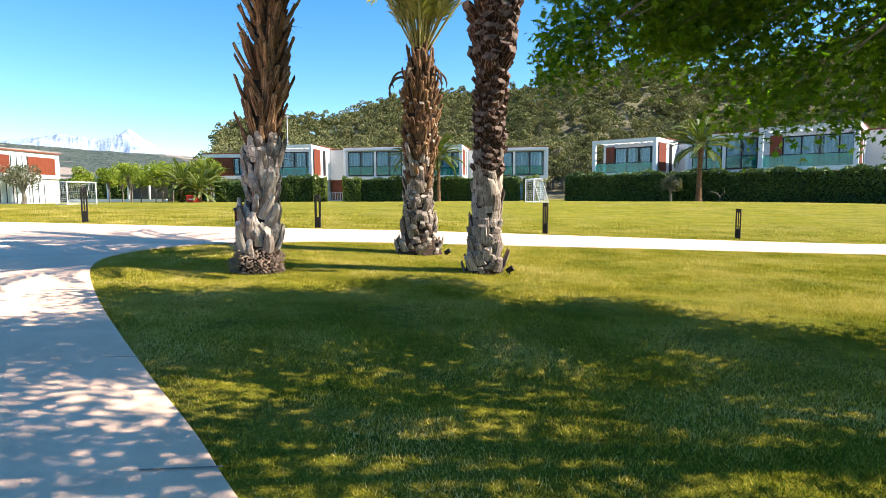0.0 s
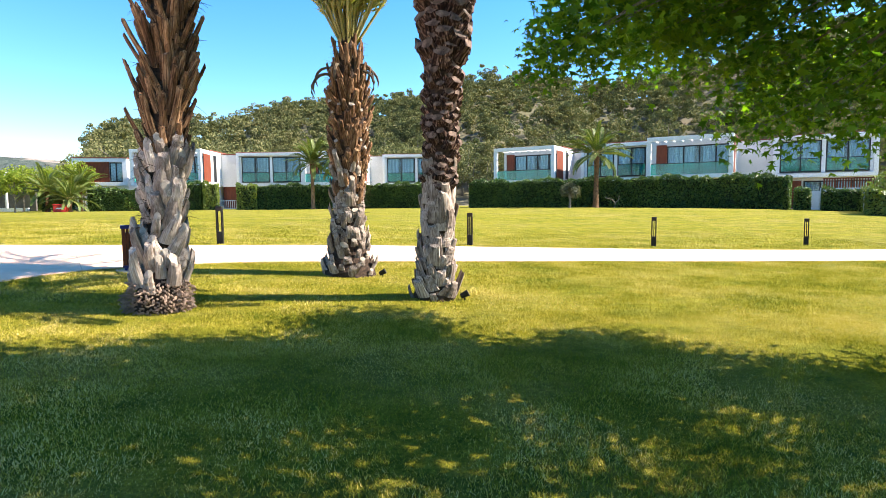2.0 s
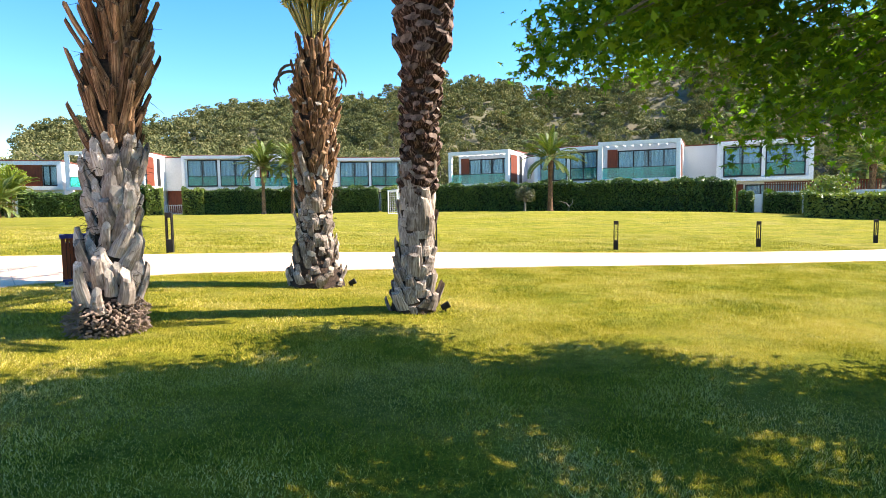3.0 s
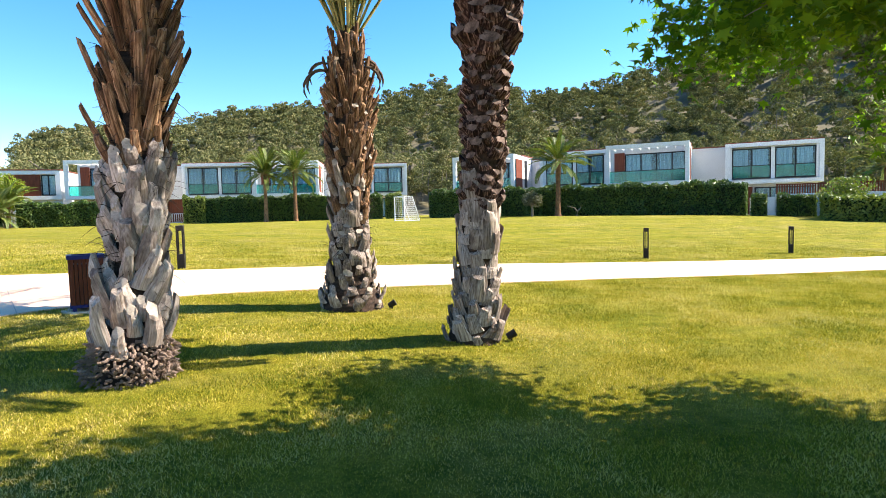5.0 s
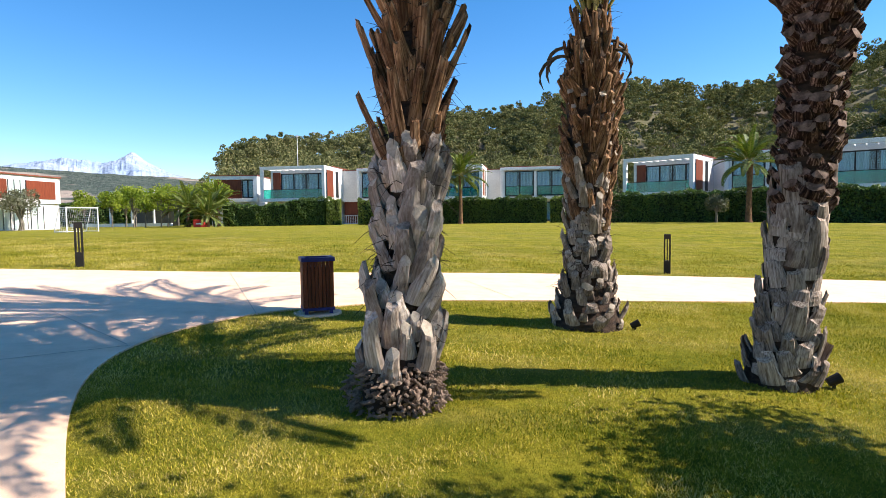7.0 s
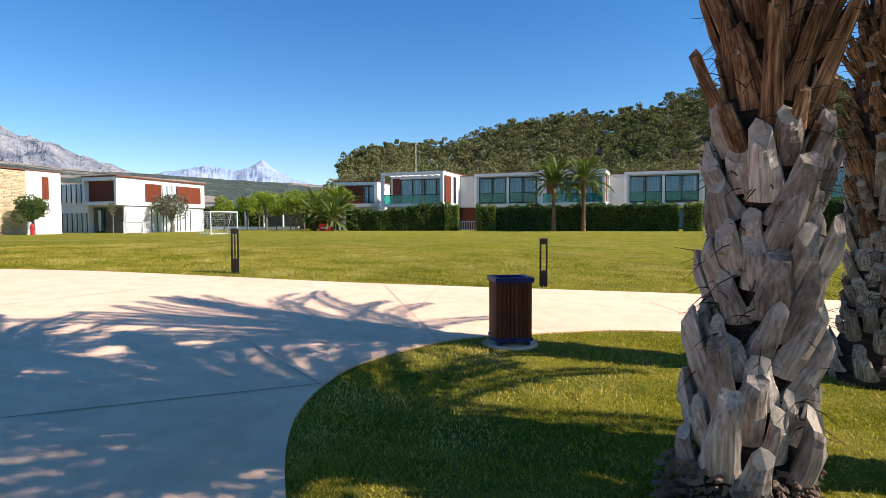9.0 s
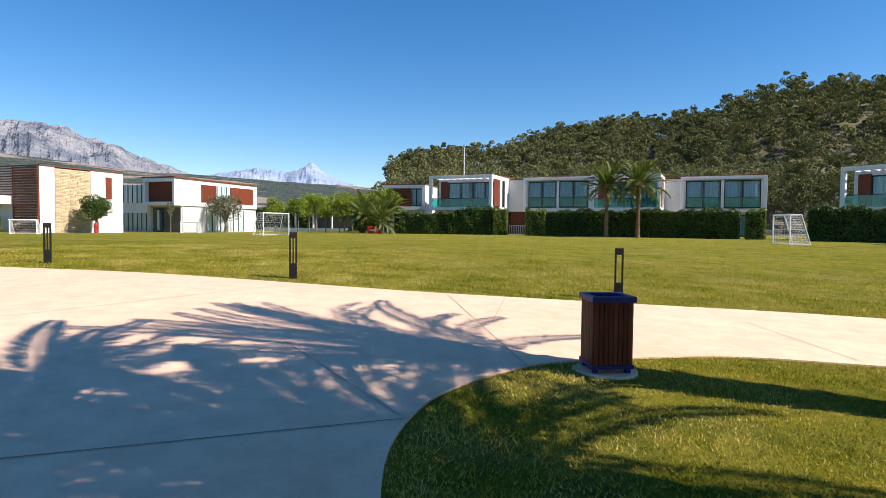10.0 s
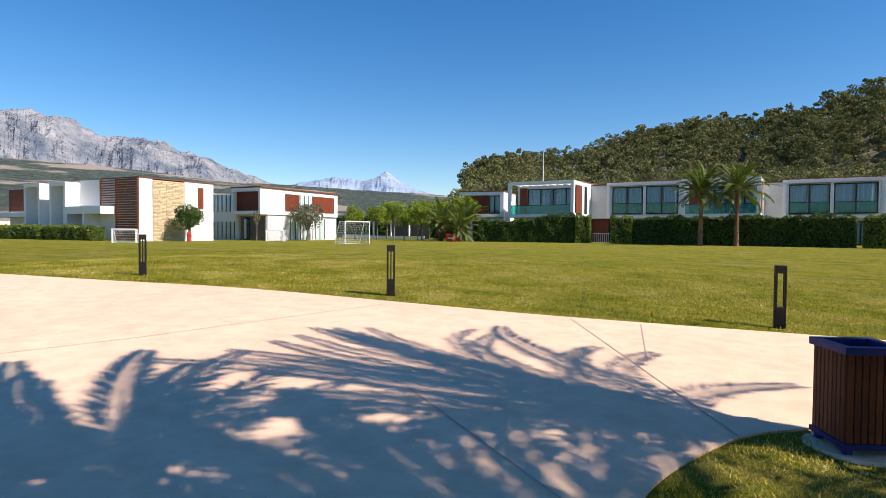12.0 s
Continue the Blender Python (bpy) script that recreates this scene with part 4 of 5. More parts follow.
wall = new("garden_wall", mesh_of("garden_wall", boxes((0, 14, 0, 0.25, -.5, 1.9), bevel=0.01), M_STRAW))
wall.matrix_basis = pose(35.4, 46.6, gzf(37, 45), 0, 0, -38)
tagged(wall, "pale low rendered garden wall behind hedges", "wall", kind="structure")


def shrub(name, x, y, h, r, trunk_h, mat, label, seed, leaf=0.1, count=1800, category="tree", blobs=9, stout=0.09):
    """A small tree: forked trunk and a lumpy crown of leaves."""
    rng = np.random.default_rng(seed)
    t = thing(name, pose(x, y, gzf(x, y)), label, category)
    bm = bmesh.new()
    rt = max(0.04, r * stout)
    tube(bm, [(0, 0, -.1), (0.05 * r, 0, trunk_h * 0.6), (0, 0.03, trunk_h)], [rt * 1.3, rt, rt * 0.8], 8)
    cs = []
    for i in range(blobs):
        a = i * 2.4 + seed
        e = rng.uniform(0.1, 0.95)
        q = r * rng.uniform(0.25, 0.68)
        c = np.array([math.cos(a) * q, math.sin(a) * q, trunk_h + (h - trunk_h) * (0.12 + 0.7 * e)])
        cs.append((c, r * rng.uniform(0.34, 0.5)))
        tube(bm, [(0, 0, trunk_h * 0.9), tuple(c * np.array([.5, .5, 1]) * np.array([1, 1, .85])), tuple(c)], [rt * 0.6, rt * 0.35, rt * 0.12], 5)
    part("trunk", bm, t, M_BARK)
    k = count // blobs
    P, N = [], []
    for c, q in cs:
        v = rng.normal(size=(k, 3))
        v /= np.linalg.norm(v, axis=1, keepdims=True)
        P.append(c + v * (q * rng.uniform(0.5, 1.08, k) ** 0.6)[:, None] * np.array([1, 1, 0.85]))
        N.append(v * 0.6)
    part("crown", tri_mesh("crown", leaf_cloud(np.concatenate(P), np.concatenate(N), leaf, seed, 0.9, 4), 4, mat), t)
    return t


shrub("round_tree", -54.4, 45.6, 3.5, 1.7, 1.25, M_HEDGE, "round clipped dark green tree before stone wall", 21, 0.09, 6000, blobs=14)
shrub("broad_bush", 37.2, 41.6, 3.1, 2.0, 0.6, M_HEDGE_Y, "pale green rounded bush behind low hedge", 26, 0.11, 2600, "bush")
shrub("olive_tree", -52.6, 61.0, 4.9, 2.6, 1.3, M_OLIVE, "grey green spreading olive tree beside white house", 22, 0.12, 2400)
shrub("small_tree", 17.9, 59.0, 2.6, 1.2, 1.0, M_OLIVE, "small pale green shrub tree before hedge", 23, 0.09, 1800)
shrub("small_tree", -52.9, 53.0, 3.6, 0.6, 1.6, M_OLIVE, "thin bare young tree before house", 24, 0.08, 220)
rng0 = random.Random(8)
for i, (x, y, h, r) in enumerate(((-53, 71, 5.4, 1.9), (-50.5, 77, 5.8, 1.9), (-49, 70.5, 5.0, 1.7), (-47.5, 80, 6.4, 2.1), (-46.3, 73, 5.2, 1.8), (-44.2, 79, 6.6, 2.1), (-43.3, 71.5, 5.2, 1.7), (-42, 84, 7.6, 2.2), (-55, 82, 6.4, 2.4), (-51, 86, 6.4, 2.4), (-57.5, 88, 6.6, 2.5), (-45.6, 87, 7.0, 2.4), (-40.2, 78.5, 5.4, 1.7))):
    shrub("young_tree", x, y, h, r * 0.9, 1.9, M_YOUNG, "young light green street tree with thin trunk", 40 + i, 0.13, 1900, blobs=14, stout=0.045)
hedge([(-86, 100), (-66, 105), (-36, 110)], 5.0, 4.0, "tall dense green tree belt behind garden", M_HEDGE, 30, 0.24, 40, "tree_belt", 0.5)
for i, (x, y, h, r) in enumerate(((-43.5, 100, 11.5, 5.6), (-34, 104, 13, 6.5), (-26, 108, 12, 6), (-17, 110, 12.5, 6), (-38, 112, 13, 7), (-8, 112, 12, 6), (2, 114, 12, 6))):
    shrub("pine_tree", x, y, h, r, 3.5, M_PINE, "broad dark pine tree behind houses", 60 + i, 0.21, 6500, blobs=20)


# ---- palms ----
def frond_mesh(name, length, arch, droop, leaflets, mat, seed, blade=0.014, wid=0.42):
    """A feather leaf: the stem rises along +x and arches over; leaflets stand off it on both sides."""
    rng = np.random.default_rng(seed)
    n = 14
    pts = []
    ang = arch
    p = np.array([0.0, 0.0, 0.0])
    for i in range(n + 1):
        pts.append(p.copy())
        p = p + length / n * np.array([math.cos(ang), 0, math.sin(ang)])
        ang -= droop / n * (0.12 + 1.76 * i / n)
    pts = np.array(pts)
    bm = bmesh.new()
    tube(bm, [tuple(q) for q in pts], [0.022 * (1 - 0.85 * i / n) + 0.003 for i in range(n + 1)], 4)
    stem = mesh_of(name, bm, mat[1])
    quads = []
    for i in range(leaflets):
        f = 0.16 + 0.84 * (i + 0.5) / leaflets
        k = min(int(f * n), n - 1)
        q = pts[k] + (pts[k + 1] - pts[k]) * (f * n - k)
        d = pts[k + 1] - pts[k]
        d /= np.linalg.norm(d)
        up = np.array([-d[2], 0, d[0]])
        ln = wid * math.sin(math.pi * min(0.12 + f * 0.83, 1)) ** 0.6 * rng.uniform(0.8, 1.1)
        for s in (-1, 1):
            side = np.array([0, s, 0])
            out = side * 0.75 + d * (0.55 + 0.3 * f) + up * (0.35 - 0.45 * rng.uniform())
            out /= np.linalg.norm(out)
            w = np.cross(out, up)
            w = w / (np.linalg.norm(w) + 1e-9) * blade
            tip = q + out * ln - np.array([0, 0, 0.12 * ln * rng.uniform(0.2, 1.4)])
            mid = q + out * ln * 0.5
            quads += [q - w * .6, mid - w, tip, mid + w]
    return stem, tri_mesh("blade", np.array(quads), 4, mat[0])


FROND_SETS = {}


def crown(palm, top, count, length, kind, seed, rise=(10, 82), green=(M_FROND, M_RACHIS), blade=0.021, bends=(0.7, 1.1, 1.5)):
    rng = random.Random(seed)
    if kind not in FROND_SETS:
        FROND_SETS[kind] = [frond_mesh("frond", length, radians(18), d, 84, green, seed + 7 * i, blade) for i, d in enumerate(bends)]
    for i in range(count):
        f = i / count
        e = rise[0] + (rise[1] - rise[0]) * f ** 0.8 + rng.uniform(-6, 6)
        stem, leaves = FROND_SETS[kind][rng.randrange(3)]
        m = Matrix.Translation(top) @ pose(0, 0, 0, 0, 0, i * 137.5 + rng.uniform(-9, 9)) @ pose(0.06, 0, 0, rng.uniform(-25, 25), -e + 18, 0) @ Matrix.Scale(rng.uniform(0.85, 1.1), 4)
        s = part("frond", stem, palm, m=m)
        part("blade", leaves, s)


def boot_mesh(seed, cut, w, ln, th, mat, tip=None, taper=0.5, bow=0.09, ragged=0.012):
    """The stub of a cut leaf: broad at the foot, narrowing upwards, cut off at a slant; it stands up along +z with its back to the trunk."""
    rng = random.Random(seed)
    bm = bmesh.new()
    rows = []
    n = 6
    skew = rng.uniform(-0.18, 0.18) * w
    for i in range(n + 1):
        f = i / n
        hw = w * (1 - taper * f ** 0.7) * (1 + rng.uniform(-.05, .05)) / 2
        t = th * (1 - 0.2 * f) * (1 + rng.uniform(-.08, .08))
        arch = bow * ln * (math.sin(math.pi * f * 0.85) - 1.1 * f * f)
        z = ln * f
        c = [(-hw, 0.0), (-hw * 0.86, -t * 0.55), (-hw * 0.3, -t), (hw * 0.35, -t * rng.uniform(.88, 1.05)), (hw * 0.9, -t * 0.5), (hw, 0.0), (hw * 0.4, t * 0.3), (-hw * 0.4, t * 0.3)]
        rows.append([bm.verts.new((x + skew * f + rng.uniform(-.004, .004), y - arch, z + (cut * (y / th) * f ** 3) + rng.uniform(-ragged, ragged) * (f == 1))) for x, y in c])
    for a, b in zip(rows, rows[1:]):
        for k in range(8):
            bm.faces.new((a[k], a[(k + 1) % 8], b[(k + 1) % 8], b[k]))
    end = bm.faces.new(rows[-1])
    end.material_index = 1
    bm.faces.new(rows[0][::-1])
    bmesh.ops.recalc_face_normals(bm, faces=bm.faces[:])
    me = mesh_of("boot", bm, mat)
    me.materials.append(tip or mat)
    return me


def trunk_mesh(profile, lean, seed):
    bm = bmesh.new()
    rng = random.Random(seed)
    rings = []
    n = 20
    for z, r in profile:
        rings.append([bm.verts.new((lean[0] * z + math.cos(k * math.tau / n) * r * rng.uniform(.92, 1.06), lean[1] * z + math.sin(k * math.tau / n) * r * rng.uniform(.92, 1.06), z)) for k in range(n)])
    for a, b in zip(rings, rings[1:]):
        for k in range(n):
            bm.faces.new((a[k], a[(k + 1) % n], b[(k + 1) % n], b[k]))
    bm.faces.new(rings[-1])
    return bm


def palm(x, y, label, profile, lean, zones, seed, fibres=0):
    """profile: height and radius of the bare trunk. zones: from, to, row spacing, boots a row, meshes, tilt from, tilt to, offset."""
    p = thing("palm_tree", pose(x, y, gzf(x, y) - 0.03), label, "palm tree")
    full = []
    for (z0, r0), (z1, r1) in zip(profile, profile[1:]):
        k = max(1, int((z1 - z0) / 0.12))
        full += [(z0 + (z1 - z0) * i / k, r0 + (r1 - r0) * i / k) for i in range(k)]
    full.append(profile[-1])
    part("trunk", trunk_mesh(full, lean, seed), p, M_CORE, "dark fibrous trunk")
    zs, rs = [a for a, _ in profile], [b for _, b in profile]
    rng = random.Random(seed)
    for z0, z1, dz, per, meshes, tilt0, tilt1, size in zones:
        n = int((z1 - z0) / dz * per)
        for i in range(n):
            f = i / n
            a = i * 137.508 + rng.uniform(-8, 8)
            zz = z0 + (z1 - z0) * f + rng.uniform(-.25, .25) * dz
            r = float(np.interp(zz, zs, rs)) * rng.uniform(0.84, 0.97)
            tilt = tilt0 + (tilt1 - tilt0) * f + max(-8, min(8, rng.gauss(0, 4.5)))
            s = size * rng.uniform(0.75, 1.25)
            m = Matrix.Translation((lean[0] * zz, lean[1] * zz, zz)) @ pose(0, 0, 0, 0, 0, a) @ pose(0, -r, 0, tilt, rng.gauss(0, 8), 0) @ Matrix.Diagonal((s, s, s * rng.uniform(0.8, 1.3), 1))
            part("boot", meshes[rng.randrange(len(meshes))], p, m=m)
    if fibres:
        bm = bmesh.new()
        for i in range(fibres):
            a, z = rng.uniform(0, math.tau), rng.uniform(0.5, 4.6)
            r = float(np.interp(z, zs, rs)) + 0.03
            q = Vector((lean[0] * z + math.cos(a) * r, lean[1] * z + math.sin(a) * r, z))
            d = Vector((math.cos(a + rng.uniform(-1, 1)), math.sin(a + rng.uniform(-1, 1)), rng.uniform(-.9, .5))) * rng.uniform(.08, .22)
            tube(bm, [q, q + d * 0.6 + Vector((0, 0, .02)), q + d], [.004, .003, .001], 3, False)
        tagged(part("fibre_matting", bm, p, M_CORE, "loose brown fibres"), kind="stuff")
    return p


def root_ball(p, r, h, count, seed):
    """A swollen foot of short stiff air roots that point outwards and down."""
    rng = random.Random(seed)
    roots = []
    for s in range(4):
        bm = bmesh.new()
        bend = rng.uniform(-.5, .5)
        tube(bm, [(0, 0, 0), (bend * .3, .1, .6), (bend, -.1, 1.25)], [.34, .30, .12], 6)
        roots.append(mesh_of("root", bm, M_ROOT))
    for i in range(count):
        a = i * 2.399
        f = (i + 0.5) / count
        q = r * (0.62 + 0.36 * math.sin(math.pi * (f * 0.72 + 0.2))) * (1 + 0.10 * math.sin(a * 3 + f * 9)) * rng.uniform(.9, 1.03)
        s = rng.uniform(.030, .055)
        part("root", roots[i % 4], p, m=Matrix.Translation((math.cos(a) * q, math.sin(a) * q, h * f)) @ pose(0, 0, 0, 0, 0, math.degrees(a)) @ pose(0, 0, 0, rng.uniform(-40, 40), rng.uniform(55, 150), 0) @ Matrix.Scale(s, 4))


grey = [boot_mesh(100 + i, 0.07, 0.20, 0.22 + 0.026 * i, 0.075, M_BOOT_G, M_CUT if i < 4 else None, 0.50, 0.05, 0.02) for i in range(6)]
brown = [boot_mesh(200 + i, 0.02, 0.115, 0.29 + 0.036 * i, 0.036, M_BOOT_B, None, 0.42, 0.02, 0.02) for i in range(6)]
short_grey = [boot_mesh(300 + i, 0.05, 0.19, 0.13 + 0.02 * i, 0.048, M_BOOT_P, M_CUT if i == 1 else None, 0.35, 0.04) for i in range(6)]
plate = [boot_mesh(350 + i, 0.03, 0.22, 0.17 + 0.02 * i, 0.040, M_BOOT_P, None, 0.38, 0.03) for i in range(6)]
dark = [boot_mesh(400 + i, 0.03, 0.20, 0.09 + 0.010 * i, 0.062, M_BOOT_D, M_LIP, 0.30, 0.02, 0.014) for i in range(6)]
mid_brown = [boot_mesh(500 + i, 0.03, 0.145, 0.15 + 0.025 * i, 0.042, M_BOOT_B, M_CUT if i == 2 else None, 0.45, 0.03, 0.018) for i in range(6)]
worn = [boot_mesh(600 + i, 0.05, 0.15, 0.17 + 0.03 * i, 0.050, M_BOOT_G if i % 2 else M_BOOT_B, M_CUT if i % 2 else None, 0.45, 0.03, 0.018) for i in range(6)]

pa = palm(-3.11, 8.64, "thick date palm with grey and brown leaf stubs", [(-0.1, 0.24), (0.15, 0.29), (0.36, 0.25), (0.5, 0.175), (1.2, 0.155), (1.9, 0.175), (2.6, 0.19), (3.4, 0.20), (4.6, 0.22), (5.6, 0.20)], (0.06, 0.045),
          [(0.26, 1.95, 0.165, 8, grey, 22, 28, 0.95), (1.75, 2.5, 0.19, 10, brown, 20, 27, 1.0), (2.4, 5.5, 0.20, 12, brown, 25, 37, 1.0)], 1, 620)
root_ball(pa, 0.365, 0.40, 480, 3)
pb = palm(-1.12, 12.2, "slim date palm with stubby bark and green fronds", [(-0.1, 0.50), (0.12, 0.46), (0.4, 0.36), (0.8, 0.27), (1.5, 0.235), (2.3, 0.28), (3.1, 0.32), (3.7, 0.25), (4.3, 0.12)], (0.02, 0.0),
          [(0.02, 1.5, 0.13, 10, short_grey, 24, 18, 0.95), (1.3, 2.1, 0.15, 10, worn, 20, 26, 1.0), (1.9, 3.4, 0.15, 12, mid_brown, 24, 34, 1.05), (3.1, 4.0, 0.15, 9, brown, 14, 8, 0.85)], 2, 420)
pc = palm(0.29, 9.85, "tall date palm with dark ringed upper trunk", [(-0.1, 0.33), (0.1, 0.30), (0.5, 0.235), (0.9, 0.215), (1.6, 0.205), (2.0, 0.20), (3.2, 0.215), (3.7, 0.25), (4.9, 0.26), (5.5, 0.20)], (0.04, -0.10),
          [(0.02, 0.75, 0.115, 10, plate, 22, 15, 0.85), (0.7, 1.75, 0.14, 9, plate, 11, 8, 0.95), (1.6, 3.4, 0.105, 8, dark, 44, 48, 0.9), (3.3, 5.4, 0.14, 10, dark, 46, 55, 1.5)], 3, 0)
crown(pa, (0.39, 0.25, 5.6), 46, 3.3, "large", 31, (0, 84))
crown(pc, (0.22, -0.55, 5.5), 50, 3.3, "large", 33, (20, 84))
crown(pb, (0.08, 0, 4.05), 40, 4.6, "young", 36, (60, 89), (M_FROND_Y, M_RACHIS), 0.018, (0.8, 1.3, 1.9))


def hanging_frond(p, x, y, z, a, ln, seed):
    """A dried, folded leaf tip that hangs from the crown."""
    rng = random.Random(seed)
    bm = bmesh.new()
    pts, d = [], radians(35)
    q = Vector((0, 0, 0))
    for i in range(8):
        pts.append(q.copy())
        q = q + Vector((math.cos(d), 0, math.sin(d))) * ln / 7
        d -= radians(24 + rng.uniform(-4, 4))
    tube(bm, pts, [.010, .015, .022, .026, .026, .024, .018, .004], 5)
    part("dead_frond", bm, p, M_DEAD, "dried dark hanging frond", pose(x, y, z, 0, 0, a))


for i, (a, z) in enumerate(((185, 3.7), (200, 3.55), (170, 3.6), (-10, 3.75), (8, 3.7), (-25, 3.6), (255, 3.7))):
    hanging_frond(pb, 0.15 * math.cos(radians(a)), 0.15 * math.sin(radians(a)), z, a, 0.62 + 0.09 * (i % 3), i)


def far_palm(x, y, h, seed, n=30, trunk=0.22, length=3.0):
    p = thing("palm_tree", pose(x, y, gzf(x, y) - 0.03), "feathery green date palm in front of hedge", "palm tree", "garden palms")
    prof = [(0, trunk * 1.5), (0.3, trunk * 1.1), (h * 0.6, trunk * 0.85), (h, trunk * 1.1)]
    part("trunk", trunk_mesh([(z, r) for z, r in prof], (0.01, 0), seed), p, M_BOOT_B, "rough brown trunk")
    crown(p, (0.01 * h, 0, h), n + 8, 3.5, "garden", seed, (-22, 82), (M_FROND, M_RACHIS), 0.034, (0.8, 1.3, 1.8))


far_palm(-9.6, 71.2, 5.4, 71, 34)
far_palm(-6.3, 71.0, 5.6, 72, 34)
far_palm(20.0, 57.2, 5.3, 73, 30, 0.26)
far_palm(43.8, 44.0, 4.2, 77, 28, 0.26)
far_palm(-40.6, 73.0, 2.4, 74, 30)
far_palm(-37.8, 72.4, 1.4, 75, 30)
far_palm(-38.9, 77.0, 2.9, 76, 26)


# ---- the broad tree over the lawn ----
def plane_tree(x, y):
    t = thing("plane_tree", pose(x, y, gzf(x, y) - 0.05), "large broadleaf tree with bright green lobed leaves", "tree")
    rng = np.random.default_rng(9)
    cx, cy, cz = 5.9 - x, 3.2 - y, 5.4
    rx, ry, rz = 5.0, 3.6, 3.6
    bm = bmesh.new()
    tube(bm, [(0, 0, -.2), (0.05, 0.02, 0.8), (-0.03, 0.05, 1.8), (0, 0.1, 2.6), (cx * .4, cy * .4, 4.2), (cx, cy, 7)], [.30, .22, .19, .17, .12, .03], 12)
    clusters = []
    for i in range(270):
        v = rng.normal(size=3)
        v /= np.linalg.norm(v)
        f = rng.uniform(0.25, 1.0) ** 0.45
        c = np.array([cx, cy, cz]) + v * np.array([rx, ry, rz]) * f * 0.93
        low = 2.75 + max(0.0, 6.3 - (c[1] + y)) * 0.45
        if c[2] < low:
            c[2] = low + rng.uniform(0, .7)
        if c[0] + x < 8.6 or rng.uniform() < 0.7:
            clusters.append(c)
    # drooping outer boughs over the lawn, each with its own reach and height
    for bx, by, bz, ex, ey, ez, count in ((3.2, 5.6, 3.9, 0.95, 6.6, 2.95, 20), (3.6, 6.0, 4.0, 1.5, 6.9, 3.5, 14), (4.2, 6.3, 4.2, 2.7, 8.5, 3.5, 22), (4.6, 6.2, 4.4, 3.6, 8.3, 3.9, 16),
                                          (5.2, 6.0, 4.0, 5.2, 7.5, 3.1, 20), (6.2, 5.4, 4.0, 6.4, 6.5, 2.6, 18), (7.2, 5.0, 4.0, 7.6, 5.9, 3.0, 14), (3.0, 5.8, 3.7, 3.3, 6.9, 2.6, 22), (4.5, 5.7, 3.6, 4.8, 6.7, 2.5, 22),
                                          (4.5, 5.0, 6.0, 1.8, 6.5, 5.6, 30), (5.0, 5.5, 6.5, 3.6, 7.2, 6.0, 20), (4.0, 4.0, 6.2, 1.6, 4.8, 5.6, 18)):
        for i in range(count):
            f = rng.uniform() ** 0.7
            c = np.array([bx + (ex - bx) * f, by + (ey - by) * f, bz + (ez - bz) * f * f]) + rng.normal(size=3) * np.array([.30, .30, .20])
            clusters.append(c - np.array([x, y, 0]))
    for k in range(14):
        a = k * 2.4
        e = np.array([cx + rx * 0.8 * math.cos(a), cy + ry * 0.8 * math.sin(a), cz + rz * rng.uniform(-.45, .4)])
        s = np.array([0, 0.05, 1.9 + 0.1 * k])
        m = s + (e - s) * 0.5 + np.array([0, 0, 0.5])
        tube(bm, [tuple(s), tuple(m), tuple(e)], [.075, .045, .012], 6)
    for c in clusters:
        s = np.array([cx, cy, cz]) + (c - np.array([cx, cy, cz])) * 0.55
        tube(bm, [tuple(s), tuple((s + c) / 2 + rng.normal(0, .08, 3)), tuple(c)], [.014, .009, .003], 4, False)
    part("trunk", bm, t, M_BARK, "grey branching trunk")
    per = 150
    cc = np.repeat(np.array(clusters), per, 0)
    v = rng.normal(size=cc.shape)
    p = cc + v * np.array([.27, .27, .17])
    p = p[(p[:, 0] + x > 0.78 + rng.uniform(0, .25, len(p)))]
    # five-lobed leaves, hanging a little
    lob = np.array([(0, -.9), (.28, -.35), (.85, -.45), (.42, .02), (.95, .45), (.33, .30), (0, 1.0), (-.33, .30), (-.95, .45), (-.42, .02), (-.85, -.45), (-.28, -.35)])
    n = len(p)
    nrm = rng.normal(size=(n, 3)) * 0.55 + np.array([0, 0, 1.0])
    nrm /= np.linalg.norm(nrm, axis=1, keepdims=True)
    b = np.cross(nrm, rng.normal(size=(n, 3)))
    b /= np.linalg.norm(b, axis=1, keepdims=True)
    c = np.cross(nrm, b)
    s = rng.uniform(.034, .070, n)[:, None, None]
    leaf = p[:, None, :] + (b[:, None, :] * lob[None, :, :1] + c[:, None, :] * lob[None, :, 1:]) * s
    leaf[:, [2, 4, 8, 10], 2] -= 0.02
    part("crown", tri_mesh("crown", leaf, 12, M_MAPLE), t, label="bright green lobed leaves")


plane_tree(6.6, 3.6)


# ---- small things ----
def spotlight(x, y, turn):
    s = thing("ground_spotlight", pose(x, y, gzf(x, y) - 0.01, 0, 0, turn), "small black garden spotlight beside palm foot", "spotlight", "palm spotlights")
    part("stake", boxes((-.012, .012, -.012, .012, 0, .07)), s, M_BOLL)
    bm = bmesh.new()
    bmesh.ops.create_cone(bm, cap_ends=True, segments=14, radius1=0.04, radius2=0.05, depth=0.12)
    part("lamp_head", bm, s, M_BOLL, "black round lamp head", pose(0, 0, .085, 62, 0, 0))


spotlight(-0.5, 12.05, 80)
spotlight(0.72, 9.75, 80)


def mast(x, y, h):
    m = thing("mast", pose(x, y, 0.4), "thin white metal mast behind houses", "mast")
    part("pole", tube(bmesh.new(), [(0, 0, 0), (0, 0, h)], [.12, .05], 8), m, M_GOAL)
    part("tip", boxes((-.2, .2, -.1, .1, h, h + .2)), m, M_GOAL)


